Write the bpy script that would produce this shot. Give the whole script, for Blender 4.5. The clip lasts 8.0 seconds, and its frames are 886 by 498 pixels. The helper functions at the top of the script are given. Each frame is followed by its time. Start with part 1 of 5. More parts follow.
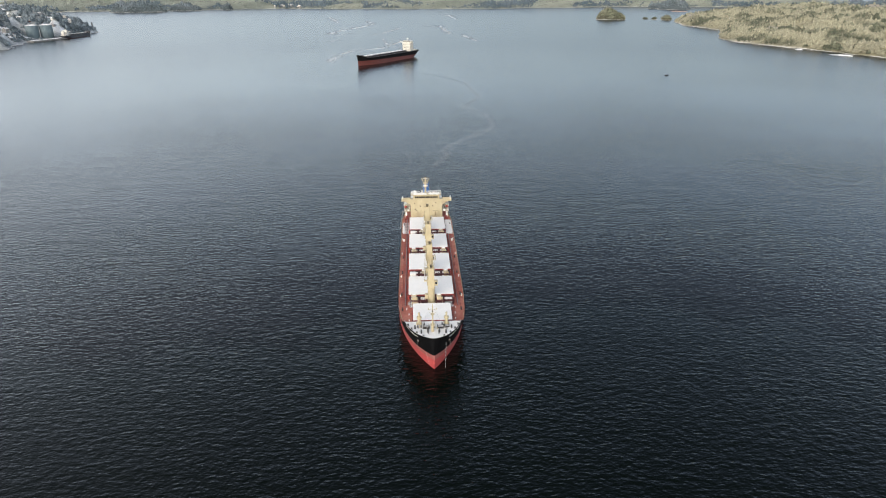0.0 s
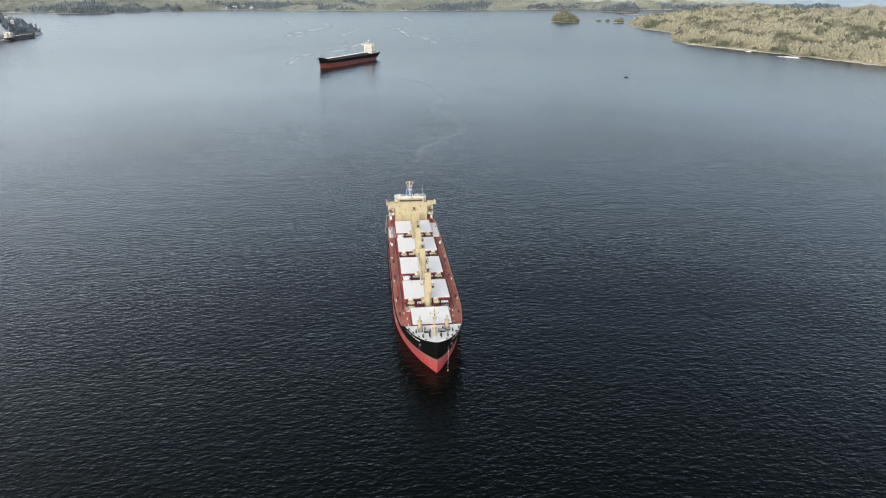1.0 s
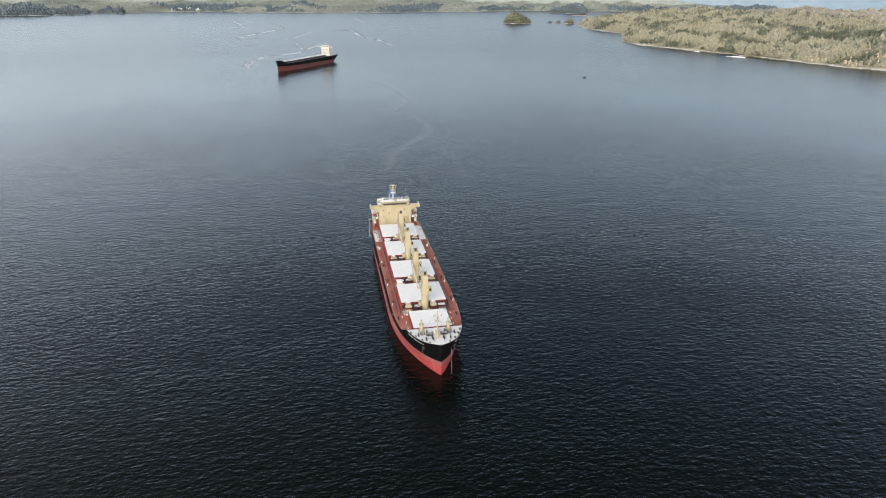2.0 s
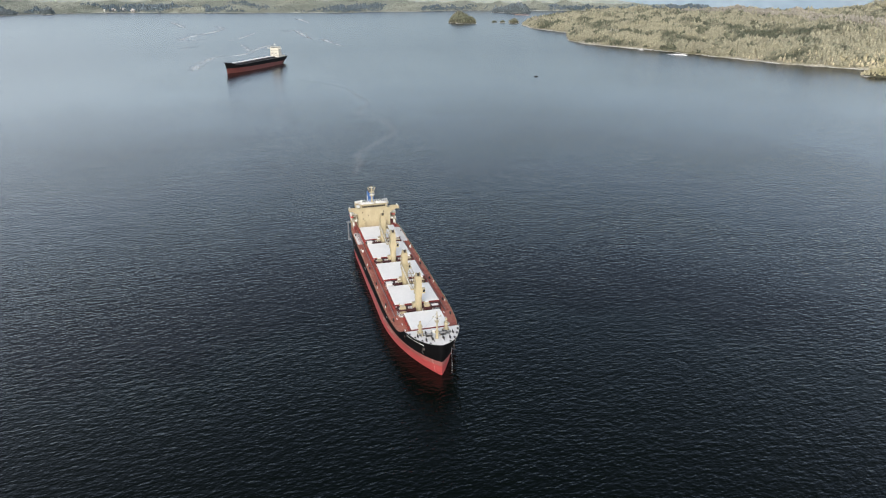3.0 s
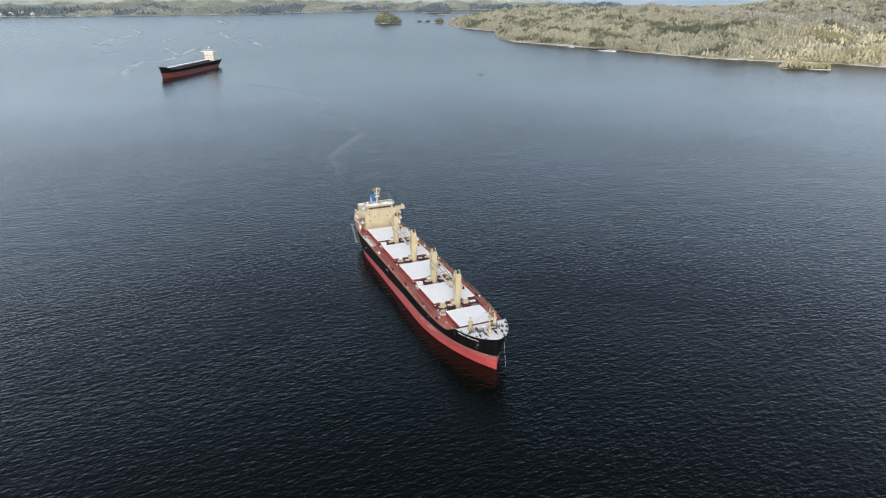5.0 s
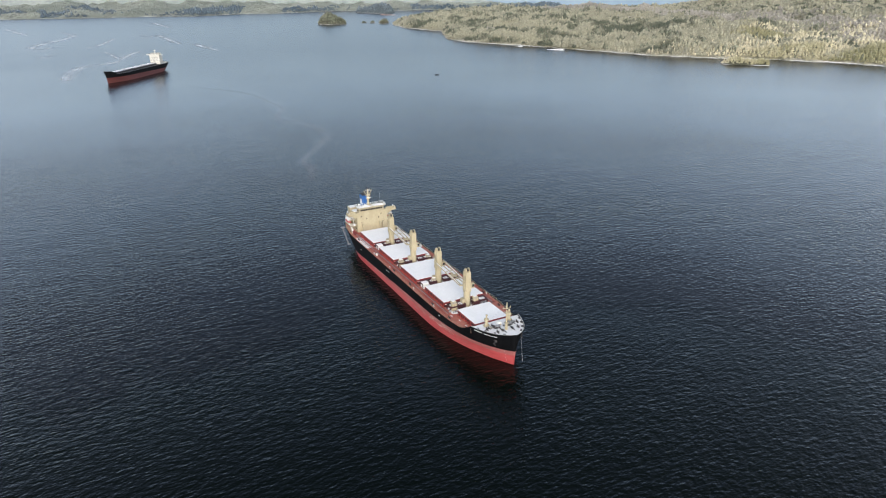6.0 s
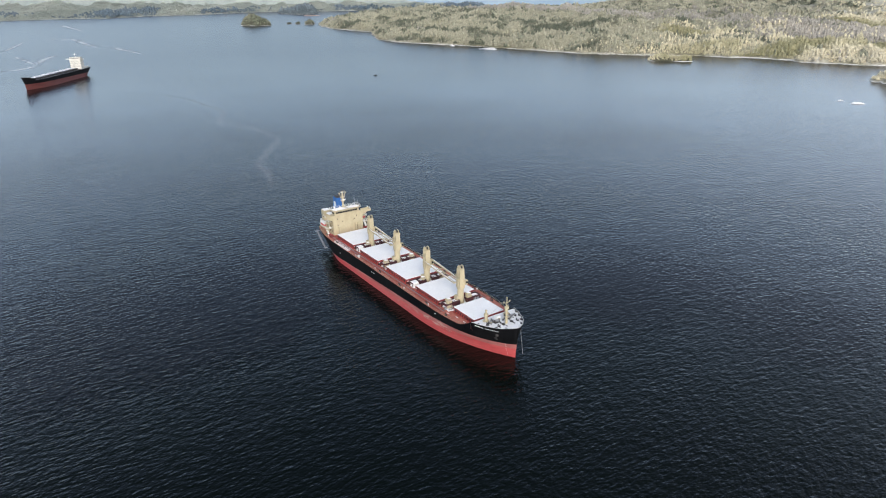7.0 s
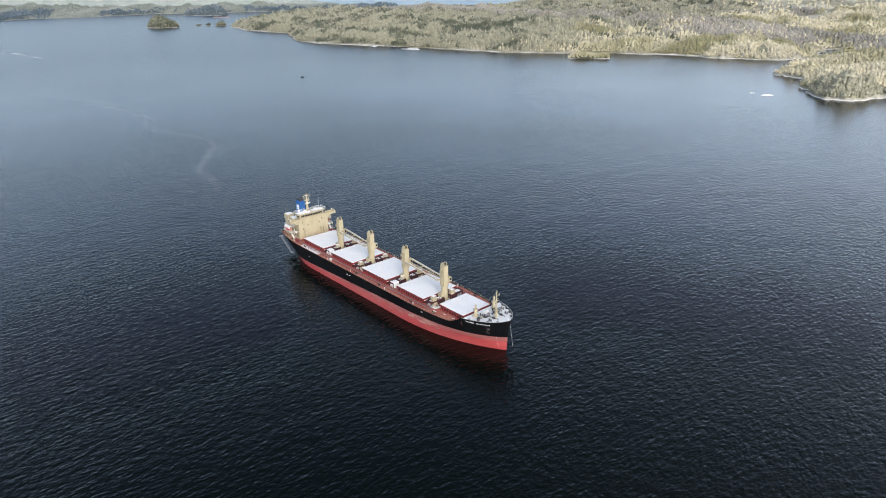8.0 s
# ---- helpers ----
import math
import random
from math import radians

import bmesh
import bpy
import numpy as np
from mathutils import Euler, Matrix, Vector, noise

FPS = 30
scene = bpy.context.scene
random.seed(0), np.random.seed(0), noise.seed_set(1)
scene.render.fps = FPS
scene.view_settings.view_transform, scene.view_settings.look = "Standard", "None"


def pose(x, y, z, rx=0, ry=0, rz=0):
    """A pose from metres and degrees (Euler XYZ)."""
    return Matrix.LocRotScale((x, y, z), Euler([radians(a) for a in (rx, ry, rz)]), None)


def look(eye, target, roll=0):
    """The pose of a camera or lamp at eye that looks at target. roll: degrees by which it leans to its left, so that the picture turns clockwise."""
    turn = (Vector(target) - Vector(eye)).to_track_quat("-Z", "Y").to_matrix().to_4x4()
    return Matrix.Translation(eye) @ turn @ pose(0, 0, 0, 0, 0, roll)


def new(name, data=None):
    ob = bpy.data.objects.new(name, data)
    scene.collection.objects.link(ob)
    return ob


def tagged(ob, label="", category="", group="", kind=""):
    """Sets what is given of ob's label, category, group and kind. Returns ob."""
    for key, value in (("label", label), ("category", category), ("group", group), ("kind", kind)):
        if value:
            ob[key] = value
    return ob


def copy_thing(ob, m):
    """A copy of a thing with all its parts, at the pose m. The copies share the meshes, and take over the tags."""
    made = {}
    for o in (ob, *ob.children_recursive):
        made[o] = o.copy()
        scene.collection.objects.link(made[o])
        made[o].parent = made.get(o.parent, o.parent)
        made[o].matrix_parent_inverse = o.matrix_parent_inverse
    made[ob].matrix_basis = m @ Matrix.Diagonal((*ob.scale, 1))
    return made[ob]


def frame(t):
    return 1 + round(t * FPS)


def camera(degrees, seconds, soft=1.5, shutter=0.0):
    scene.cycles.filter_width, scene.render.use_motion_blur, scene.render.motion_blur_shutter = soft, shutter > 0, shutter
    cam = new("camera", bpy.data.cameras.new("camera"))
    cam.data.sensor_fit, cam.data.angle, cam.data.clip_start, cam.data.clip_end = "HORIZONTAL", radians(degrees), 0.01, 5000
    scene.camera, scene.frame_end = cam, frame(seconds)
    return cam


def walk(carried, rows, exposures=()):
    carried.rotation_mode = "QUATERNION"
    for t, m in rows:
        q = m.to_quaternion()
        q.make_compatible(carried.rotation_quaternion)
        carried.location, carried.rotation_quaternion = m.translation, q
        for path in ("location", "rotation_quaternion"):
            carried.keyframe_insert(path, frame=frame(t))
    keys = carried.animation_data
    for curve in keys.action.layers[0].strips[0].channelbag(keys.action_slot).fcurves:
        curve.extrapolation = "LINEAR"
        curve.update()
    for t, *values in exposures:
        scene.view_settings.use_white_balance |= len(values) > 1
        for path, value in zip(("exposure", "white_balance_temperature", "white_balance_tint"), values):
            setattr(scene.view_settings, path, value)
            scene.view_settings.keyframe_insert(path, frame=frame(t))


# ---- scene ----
cam = camera(68.5, 8.0, soft=1.1)
PATH = [
    (0, (-5.04, -205.03, 132.43), (6.28, 72.73, 19.62), -0.25),
    (0.5, (-13.01, -204.23, 132.80), (8.40, 73.10, 20.44), -0.08),
    (1, (-20.81, -203.94, 133.32), (9.98, 72.62, 21.23), 0.09),
    (1.5, (-29.24, -203.25, 133.73), (10.72, 72.29, 22.00), 0.12),
    (3, (-55.66, -199.35, 135.14), (18.81, 68.97, 23.53), 0.11),
    (3.5, (-65.83, -197.01, 135.21), (15.84, 69.19, 23.55), 0.04),
    (4, (-77.01, -194.24, 135.22), (9.14, 70.59, 23.68), -0.04),
    (4.5, (-88.18, -190.80, 134.99), (7.51, 70.72, 23.40), -0.15),
    (6, (-124.01, -176.91, 135.11), (4.63, 70.04, 23.46), -0.44),
    (6.5, (-135.27, -171.35, 135.01), (5.86, 68.65, 23.30), -0.53),
    (7, (-147.28, -165.34, 135.23), (8.60, 65.32, 23.43), -0.55),
    (7.5, (-157.98, -158.25, 134.97), (12.59, 61.76, 23.19), -0.55),
    (8, (-168.22, -150.24, 134.51), (16.12, 58.33, 22.63), -0.57),
]
walk(cam, [(t, look(eye, target, roll)) for t, eye, target, roll in PATH],
     [(0, 0.32, 6300, 10), (4, 0.25, 6100, 10.5), (8, 0.28, 5760, 11)])

# ---- daylight ----
SUN_TO = Vector((-0.36, -0.83, 0.50)).normalized()
world = bpy.data.worlds.new("winter_sky")
scene.world = world
world.use_nodes = True
wn = world.node_tree.nodes
sky = wn.new("ShaderNodeTexSky")
sky.sky_type, sky.sun_disc = "NISHITA", False
sky.sun_elevation = math.asin(SUN_TO.z)
sky.sun_rotation = math.atan2(SUN_TO.x, SUN_TO.y)
sky.air_density, sky.dust_density, sky.ozone_density = 1.0, 3.0, 1.1
veil = wn.new("ShaderNodeHueSaturation")    # thin winter haze takes the blue out of the sky
world.node_tree.links.new(sky.outputs["Color"], veil.inputs["Color"])
world.node_tree.links.new(veil.outputs["Color"], wn["Background"].inputs["Color"])
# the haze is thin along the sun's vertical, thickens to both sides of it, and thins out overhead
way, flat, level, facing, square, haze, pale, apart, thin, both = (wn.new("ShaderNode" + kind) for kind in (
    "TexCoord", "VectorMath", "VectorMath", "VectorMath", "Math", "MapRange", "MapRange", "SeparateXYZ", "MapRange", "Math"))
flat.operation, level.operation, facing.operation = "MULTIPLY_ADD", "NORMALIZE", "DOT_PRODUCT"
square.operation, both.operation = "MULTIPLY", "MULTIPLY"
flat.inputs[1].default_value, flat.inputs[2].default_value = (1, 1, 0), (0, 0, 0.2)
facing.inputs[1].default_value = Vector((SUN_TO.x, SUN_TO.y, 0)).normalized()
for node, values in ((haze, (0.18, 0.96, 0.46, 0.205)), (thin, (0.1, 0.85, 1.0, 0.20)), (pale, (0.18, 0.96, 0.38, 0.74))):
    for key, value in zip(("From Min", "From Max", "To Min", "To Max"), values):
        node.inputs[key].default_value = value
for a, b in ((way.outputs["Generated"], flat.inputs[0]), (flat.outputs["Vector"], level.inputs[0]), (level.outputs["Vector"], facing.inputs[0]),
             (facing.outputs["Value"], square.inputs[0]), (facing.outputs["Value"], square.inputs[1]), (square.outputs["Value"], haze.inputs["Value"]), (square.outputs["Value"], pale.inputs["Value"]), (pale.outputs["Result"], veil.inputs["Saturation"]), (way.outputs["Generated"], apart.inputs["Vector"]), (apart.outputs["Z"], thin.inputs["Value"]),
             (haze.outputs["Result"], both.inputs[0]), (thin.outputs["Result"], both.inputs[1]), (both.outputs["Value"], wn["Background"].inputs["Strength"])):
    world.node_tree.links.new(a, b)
sun = new("sun", bpy.data.lights.new("sun", "SUN"))
sun.data.energy, sun.data.angle, sun.data.color = 1.5, radians(34), (1.0, 0.92, 0.78)
sun.matrix_world = look(SUN_TO * 500, (0, 0, 0))


# ---- materials ----
def material(name, colour, second=None, scale=0.5, rough=0.6, metal=0.0, grain=0.15, bump=0.0, stretch=(1, 1, 1), fine=8.0, island=0.0, gloss=0.5):
    """Two colours mixed by a large noise, a finer grain on top, roughness that follows the grain."""
    m = bpy.data.materials.new(name)
    m.use_nodes = True
    n, l = m.node_tree.nodes, m.node_tree.links
    b = n["Principled BSDF"]
    tc, mp = n.new("ShaderNodeTexCoord"), n.new("ShaderNodeMapping")
    mp.inputs["Scale"].default_value = stretch
    l.new(tc.outputs["Object"], mp.inputs["Vector"])
    big, small = n.new("ShaderNodeTexNoise"), n.new("ShaderNodeTexNoise")
    for t, s, d in ((big, scale, 5.0), (small, scale * fine, 4.0)):
        t.inputs["Scale"].default_value, t.inputs["Detail"].default_value = s, d
        l.new(mp.outputs["Vector"], t.inputs["Vector"])
    ramp = n.new("ShaderNodeValToRGB")
    ramp.color_ramp.elements[0].position, ramp.color_ramp.elements[1].position = 0.38, 0.64
    ramp.color_ramp.elements[0].color = (*colour, 1)
    ramp.color_ramp.elements[1].color = (*(second or [c * 0.82 for c in colour]), 1)
    l.new(big.outputs["Fac"], ramp.inputs["Fac"])
    hsv = n.new("ShaderNodeHueSaturation")
    l.new(ramp.outputs["Color"], hsv.inputs["Color"])
    val = n.new("ShaderNodeMapRange")
    val.inputs["From Min"].default_value, val.inputs["From Max"].default_value = 0.3, 0.7
    val.inputs["To Min"].default_value, val.inputs["To Max"].default_value = 1 - grain, 1 + grain
    l.new(small.outputs["Fac"], val.inputs["Value"])
    if island:
        geo, spread, mul = n.new("ShaderNodeNewGeometry"), n.new("ShaderNodeMapRange"), n.new("ShaderNodeMath")
        spread.inputs["To Min"].default_value, spread.inputs["To Max"].default_value = 1 - island, 1 + island
        mul.operation = "MULTIPLY"
        l.new(geo.outputs["Random Per Island"], spread.inputs["Value"])
        l.new(spread.outputs["Result"], mul.inputs[0])
        l.new(val.outputs["Result"], mul.inputs[1])
        l.new(mul.outputs["Value"], hsv.inputs["Value"])
    else:
        l.new(val.outputs["Result"], hsv.inputs["Value"])
    l.new(hsv.outputs["Color"], b.inputs["Base Color"])
    b.inputs["Roughness"].default_value, b.inputs["Metallic"].default_value = rough, metal
    b.inputs["Specular IOR Level"].default_value = gloss
    if bump:
        bp = n.new("ShaderNodeBump")
        bp.inputs["Strength"].default_value, bp.inputs["Distance"].default_value = 1.0, bump
        l.new(small.outputs["Fac"], bp.inputs["Height"])
        l.new(bp.outputs["Normal"], b.inputs["Normal"])
    return m


def water_material():
    m = bpy.data.materials.new("sea_water")
    m.use_nodes = True
    n, l = m.node_tree.nodes, m.node_tree.links
    b = n["Principled BSDF"]
    b.inputs["Base Color"].default_value = (0.0016, 0.0031, 0.0022, 1)
    b.inputs["Roughness"].default_value = 0.03
    b.inputs["IOR"].default_value = 1.26
    tc = n.new("ShaderNodeTexCoord")
    # wind dies away towards the sheltered shores of the sound, and comes in patches
    away, calm, gust, wind, mix = n.new("ShaderNodeVectorMath"), n.new("ShaderNodeMapRange"), n.new("ShaderNodeTexNoise"), n.new("ShaderNodeMapRange"), n.new("ShaderNodeMath")
    away.operation = "LENGTH"
    l.new(tc.outputs["Object"], away.inputs[0])
    l.new(away.outputs["Value"], calm.inputs["Value"])
    calm.interpolation_type = "SMOOTHSTEP"
    for key, value in (("From Min", 180), ("From Max", 820), ("To Min", 0.97), ("To Max", 0.36)):
        calm.inputs[key].default_value = value
    gust.inputs["Scale"].default_value, gust.inputs["Detail"].default_value = 0.006, 3.0
    l.new(tc.outputs["Object"], gust.inputs["Vector"])
    for key, value in (("From Min", 0.3), ("From Max", 0.7), ("To Min", 0.65), ("To Max", 1.25)):
        wind.inputs[key].default_value = value
    l.new(gust.outputs["Fac"], wind.inputs["Value"])
    mix.operation = "MULTIPLY"
    l.new(calm.outputs["Result"], mix.inputs[0])
    l.new(wind.outputs["Result"], mix.inputs[1])
    # ripples too small to model blur the far water
    blur = n.new("ShaderNodeMapRange")
    for key, value in (("From Min", 200), ("From Max", 1400), ("To Min", 0.14), ("To Max", 0.24)):
        blur.inputs[key].default_value = value
    l.new(away.outputs["Value"], blur.inputs["Value"])
    l.new(blur.outputs["Result"], b.inputs["Roughness"])
    last = None
    # wind waves, cross waves, ripples and slow swell, crests lying across the wind
    for size, turn, squash, detail, dist in ((0.07, -16, 0.4, 2.0, 0.28), (0.44, -14, 0.5, 1.2, 0.33), (0.82, 18, 0.55, 1.0, 0.22), (1.25, -26, 0.6, 1.0, 0.12), (2.4, 2, 0.5, 2.0, 0.04)):
        mp, t, bp = n.new("ShaderNodeMapping"), n.new("ShaderNodeTexNoise"), n.new("ShaderNodeBump")
        mp.inputs["Rotation"].default_value = (0, 0, radians(turn))
        mp.inputs["Scale"].default_value = (squash, 1, 1)
        l.new(tc.outputs["Object"], mp.inputs["Vector"])
        l.new(mp.outputs["Vector"], t.inputs["Vector"])
        t.inputs["Scale"].default_value, t.inputs["Detail"].default_value, t.inputs["Roughness"].default_value = size, detail, 0.5
        bp.inputs["Distance"].default_value = dist
        l.new(mix.outputs["Value"], bp.inputs["Strength"])
        l.new(t.outputs["Fac"], bp.inputs["Height"])
        if last:
            l.new(last.outputs["Normal"], bp.inputs["Normal"])
        last = bp
    l.new(last.outputs["Normal"], b.inputs["Normal"])
    return m


def land_material(name, low, high):
    """Bare pale rock and snow below the trees' line at the water, forest floor above it."""
    m = material(name, low, high, 0.012, 0.9, grain=0.3, fine=14)
    n, l = m.node_tree.nodes, m.node_tree.links
    b, hsv = n["Principled BSDF"], n["Hue/Saturation/Value"]
    geo, sep, t, off, step, mix = n.new("ShaderNodeNewGeometry"), n.new("ShaderNodeSeparateXYZ"), n.new("ShaderNodeTexNoise"), n.new("ShaderNodeMath"), n.new("ShaderNodeMapRange"), n.new("ShaderNodeMix")
    l.new(geo.outputs["Position"], sep.inputs["Vector"])
    l.new(geo.outputs["Position"], t.inputs["Vector"])
    t.inputs["Scale"].default_value = 0.022
    off.operation = "MULTIPLY_ADD"
    l.new(t.outputs["Fac"], off.inputs[0])
    off.inputs[1].default_value = 4.0
    l.new(sep.outputs["Z"], off.inputs[2])
    for key, value in (("From Min", 2.45), ("From Max", 2.75), ("To Min", 0.0), ("To Max", 1.0)):
        step.inputs[key].default_value = value
    l.new(off.outputs["Value"], step.inputs["Value"])
    mix.data_type = "RGBA"
    mix.inputs["A"].default_value = (0.74, 0.72, 0.68, 1)
    l.new(step.outputs["Result"], mix.inputs["Factor"])
    l.new(hsv.outputs["Color"], mix.inputs["B"])
    l.new(mix.outputs["Result"], b.inputs["Base Color"])
    return m


SEA = water_material()
BLACK = material("black_topside_paint", (0.004, 0.0042, 0.005), (0.009, 0.009, 0.0095), 0.08, 0.6, grain=0.25, stretch=(1, 1, 0.3), gloss=0.07)
RED = material("red_antifouling", (0.37, 0.046, 0.046), (0.40, 0.080, 0.075), 0.10, 0.6, grain=0.12, stretch=(0.6, 0.35, 2.2), fine=6)
# red of the far ships, dulled in the colour to stand for haze
RED2 = material("haze_dulled_antifouling", (0.095, 0.022, 0.018), (0.12, 0.034, 0.027), 0.10, 0.6, grain=0.15, stretch=(0.6, 0.35, 2.2), fine=6)
BOOT = material("faded_boot_top", (0.27, 0.085, 0.078), (0.36, 0.155, 0.135), 0.12, 0.7, grain=0.2, stretch=(0.5, 0.3, 2.5), fine=6)
DECK = material("oxide_red_deck", (0.34, 0.085, 0.060), (0.42, 0.165, 0.12), 0.10, 0.7, grain=0.2, bump=0.01)
COAMING = material("dark_red_coaming", (0.23, 0.036, 0.034), (0.15, 0.026, 0.026), 0.3, 0.6, grain=0.3)
MAROON = material("dark_maroon_paint", (0.065, 0.016, 0.018), (0.035, 0.011, 0.012), 0.5, 0.6, grain=0.3)
SNOW = material("snow", (0.84, 0.83, 0.815), (0.81, 0.80, 0.785), 0.2, 0.75, grain=0.04, bump=0.02)
CREAM = material("cream_paint", (0.44, 0.38, 0.245), (0.395, 0.335, 0.21), 0.3, 0.5, grain=0.08, stretch=(1, 1, 0.4))
WHITE = material("white_paint", (0.78, 0.77, 0.73), (0.70, 0.69, 0.65), 0.4, 0.5, grain=0.07)
DARK = material("dark_steel", (0.035, 0.033, 0.034), (0.06, 0.05, 0.045), 0.8, 0.55, 0.3, grain=0.3)
GREY = material("grey_steel", (0.30, 0.31, 0.32), (0.22, 0.22, 0.23), 0.8, 0.5, 0.2, grain=0.2)
BLUE = material("blue_funnel_paint", (0.025, 0.11, 0.33), (0.02, 0.09, 0.28), 0.5, 0.45, grain=0.1)
ORANGE = material("orange_red_paint", (0.50, 0.06, 0.055), (0.43, 0.05, 0.045), 0.5, 0.45, grain=0.1)
GLASS = material("window_glass", (0.012, 0.015, 0.018), (0.02, 0.022, 0.025), 1.0, 0.08, grain=0.1)
ROCK = material("shore_rock", (0.42, 0.39, 0.34), (0.70, 0.69, 0.66), 0.05, 0.85, grain=0.25, bump=0.3)
GROUND = land_material("wooded_ground", (0.26, 0.24, 0.155), (0.50, 0.475, 0.39))
# toned like BLUETREES, with the distance haze in the colour
FARGROUND = land_material("hazed_wooded_ground", (0.21, 0.23, 0.195), (0.35, 0.36, 0.30))
STAY = material("red_coaming_stays", (0.36, 0.048, 0.042), (0.27, 0.038, 0.034), 0.5, 0.6, grain=0.2)
SLATE = material("faded_dark_topside", (0.045, 0.05, 0.06), (0.08, 0.082, 0.085), 0.1, 0.6, grain=0.25)
TOWNGROUND = land_material("snowy_town_ground", (0.20, 0.215, 0.21), (0.62, 0.64, 0.66))
ISLEGROUND = land_material("dark_island_floor", (0.05, 0.066, 0.07), (0.08, 0.10, 0.105))
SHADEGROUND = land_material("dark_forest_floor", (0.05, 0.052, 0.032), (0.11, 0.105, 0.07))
GREENTREES = material("green_conifers", (0.15, 0.16, 0.105), (0.28, 0.275, 0.195), 0.012, 0.85, grain=0.3, fine=30, island=0.5)
# backdrop colours: the haze of the far distance is painted into both
FARWATER = material("hazed_far_water", (0.20, 0.27, 0.34), (0.24, 0.30, 0.36), 0.002, 0.9, grain=0.05)
HAZE = material("hazed_far_hills", (0.23, 0.26, 0.245), (0.29, 0.31, 0.285), 0.012, 0.95, grain=0.12, fine=6)
OFFWHITE = material("weathered_white_paint", (0.58, 0.56, 0.50), (0.50, 0.48, 0.42), 0.2, 0.6, grain=0.1)
TREES = material("frosted_conifers", (0.34, 0.315, 0.17), (0.64, 0.575, 0.41), 0.006, 0.85, grain=0.24, fine=90, island=0.08)
mid = TREES.node_tree.nodes["Color Ramp"].color_ramp.elements.new(0.5)
mid.color = (0.74, 0.665, 0.455, 1)
MIXEDTREES = material("dull_frosted_conifers", (0.12, 0.13, 0.088), (0.37, 0.35, 0.25), 0.011, 0.85, grain=0.32, fine=80, island=0.14)
mid = MIXEDTREES.node_tree.nodes["Color Ramp"].color_ramp.elements.new(0.5)
mid.color = (0.43, 0.405, 0.285, 1)
# grey of bare birches, with some valley shade put into the colour
GREYTREES = material("bare_frosted_birches", (0.33, 0.305, 0.255), (0.47, 0.43, 0.36), 0.006, 0.9, grain=0.25, fine=90, island=0.12)
# dark trees, made bluer and lighter in colour to imitate air haze
DARKTREES = material("hazed_dark_conifers", (0.125, 0.158, 0.175), (0.19, 0.225, 0.245), 0.01, 0.9, grain=0.3, fine=30, island=0.4)
# frosted trees, paled further in the colour to paint in aerial haze
BLUETREES = material("hazed_far_conifers", (0.27, 0.30, 0.255), (0.42, 0.435, 0.37), 0.003, 0.9, grain=0.12, fine=6, island=0.05)
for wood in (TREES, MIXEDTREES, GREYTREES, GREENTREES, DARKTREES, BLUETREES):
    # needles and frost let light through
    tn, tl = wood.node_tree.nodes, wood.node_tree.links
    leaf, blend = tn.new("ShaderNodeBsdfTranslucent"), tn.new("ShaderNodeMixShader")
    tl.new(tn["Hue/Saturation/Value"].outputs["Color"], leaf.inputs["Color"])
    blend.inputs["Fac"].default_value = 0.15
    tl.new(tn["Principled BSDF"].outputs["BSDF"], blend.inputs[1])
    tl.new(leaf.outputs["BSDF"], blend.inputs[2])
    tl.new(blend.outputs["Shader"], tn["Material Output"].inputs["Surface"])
SILO = material("pale_green_silo", (0.135, 0.175, 0.19), (0.105, 0.145, 0.16), 0.06, 0.7, grain=0.1, stretch=(1, 1, 0.2))
CONCRETE = material("weathered_concrete", (0.30, 0.29, 0.27), (0.20, 0.19, 0.18), 0.1, 0.85, grain=0.2)
TIMBER = material("painted_timber", (0.62, 0.60, 0.55), (0.50, 0.47, 0.42), 0.08, 0.7, grain=0.15)
RUSTRED = material("red_house_paint", (0.15, 0.05, 0.04), (0.12, 0.045, 0.035), 0.1, 0.7, grain=0.15)
BEACH = material("reddish_gravel", (0.34, 0.20, 0.15), (0.45, 0.32, 0.26), 0.05, 0.9, grain=0.2)
SCUFF = material("scraped_pale_paint", (0.46, 0.33, 0.27), (0.36, 0.20, 0.17), 0.8, 0.75, grain=0.25)
# the blue and the lifted darks paint haze over the far shore
SHOREBLUE = material("hazed_shore_spruces", (0.09, 0.125, 0.15), (0.135, 0.17, 0.195), 0.006, 0.9, grain=0.2, fine=6, island=0.2)


# ---- building helpers ----
def mesh_object(name, bm, mat, parent=None, label=""):
    me = bpy.data.meshes.new(name)
    bmesh.ops.recalc_face_normals(bm, faces=bm.faces)
    bm.to_mesh(me)
    bm.free()
    me.materials.append(mat)
    ob = new(name, me)
    if parent:
        ob.parent = parent
    if label:
        tagged(ob, label)
    return ob


def part(name, bm, mat, parent, label=""):
    return mesh_object(name, bm, mat, parent, label)


def box(bm, x0, x1, y0, y1, z0, z1, top=None):
    """A box; top gives the inset of its upper face."""
    i = top or 0.0
    v = [bm.verts.new(p) for p in ((x0, y0, z0), (x1, y0, z0), (x1, y1, z0), (x0, y1, z0),
                                   (x0 + i, y0 + i, z1), (x1 - i, y0 + i, z1), (x1 - i, y1 - i, z1), (x0 + i, y1 - i, z1))]
    for f in ((0, 3, 2, 1), (4, 5, 6, 7), (0, 1, 5, 4), (1, 2, 6, 5), (2, 3, 7, 6), (3, 0, 4, 7)):
        bm.faces.new([v[k] for k in f])
    return bm


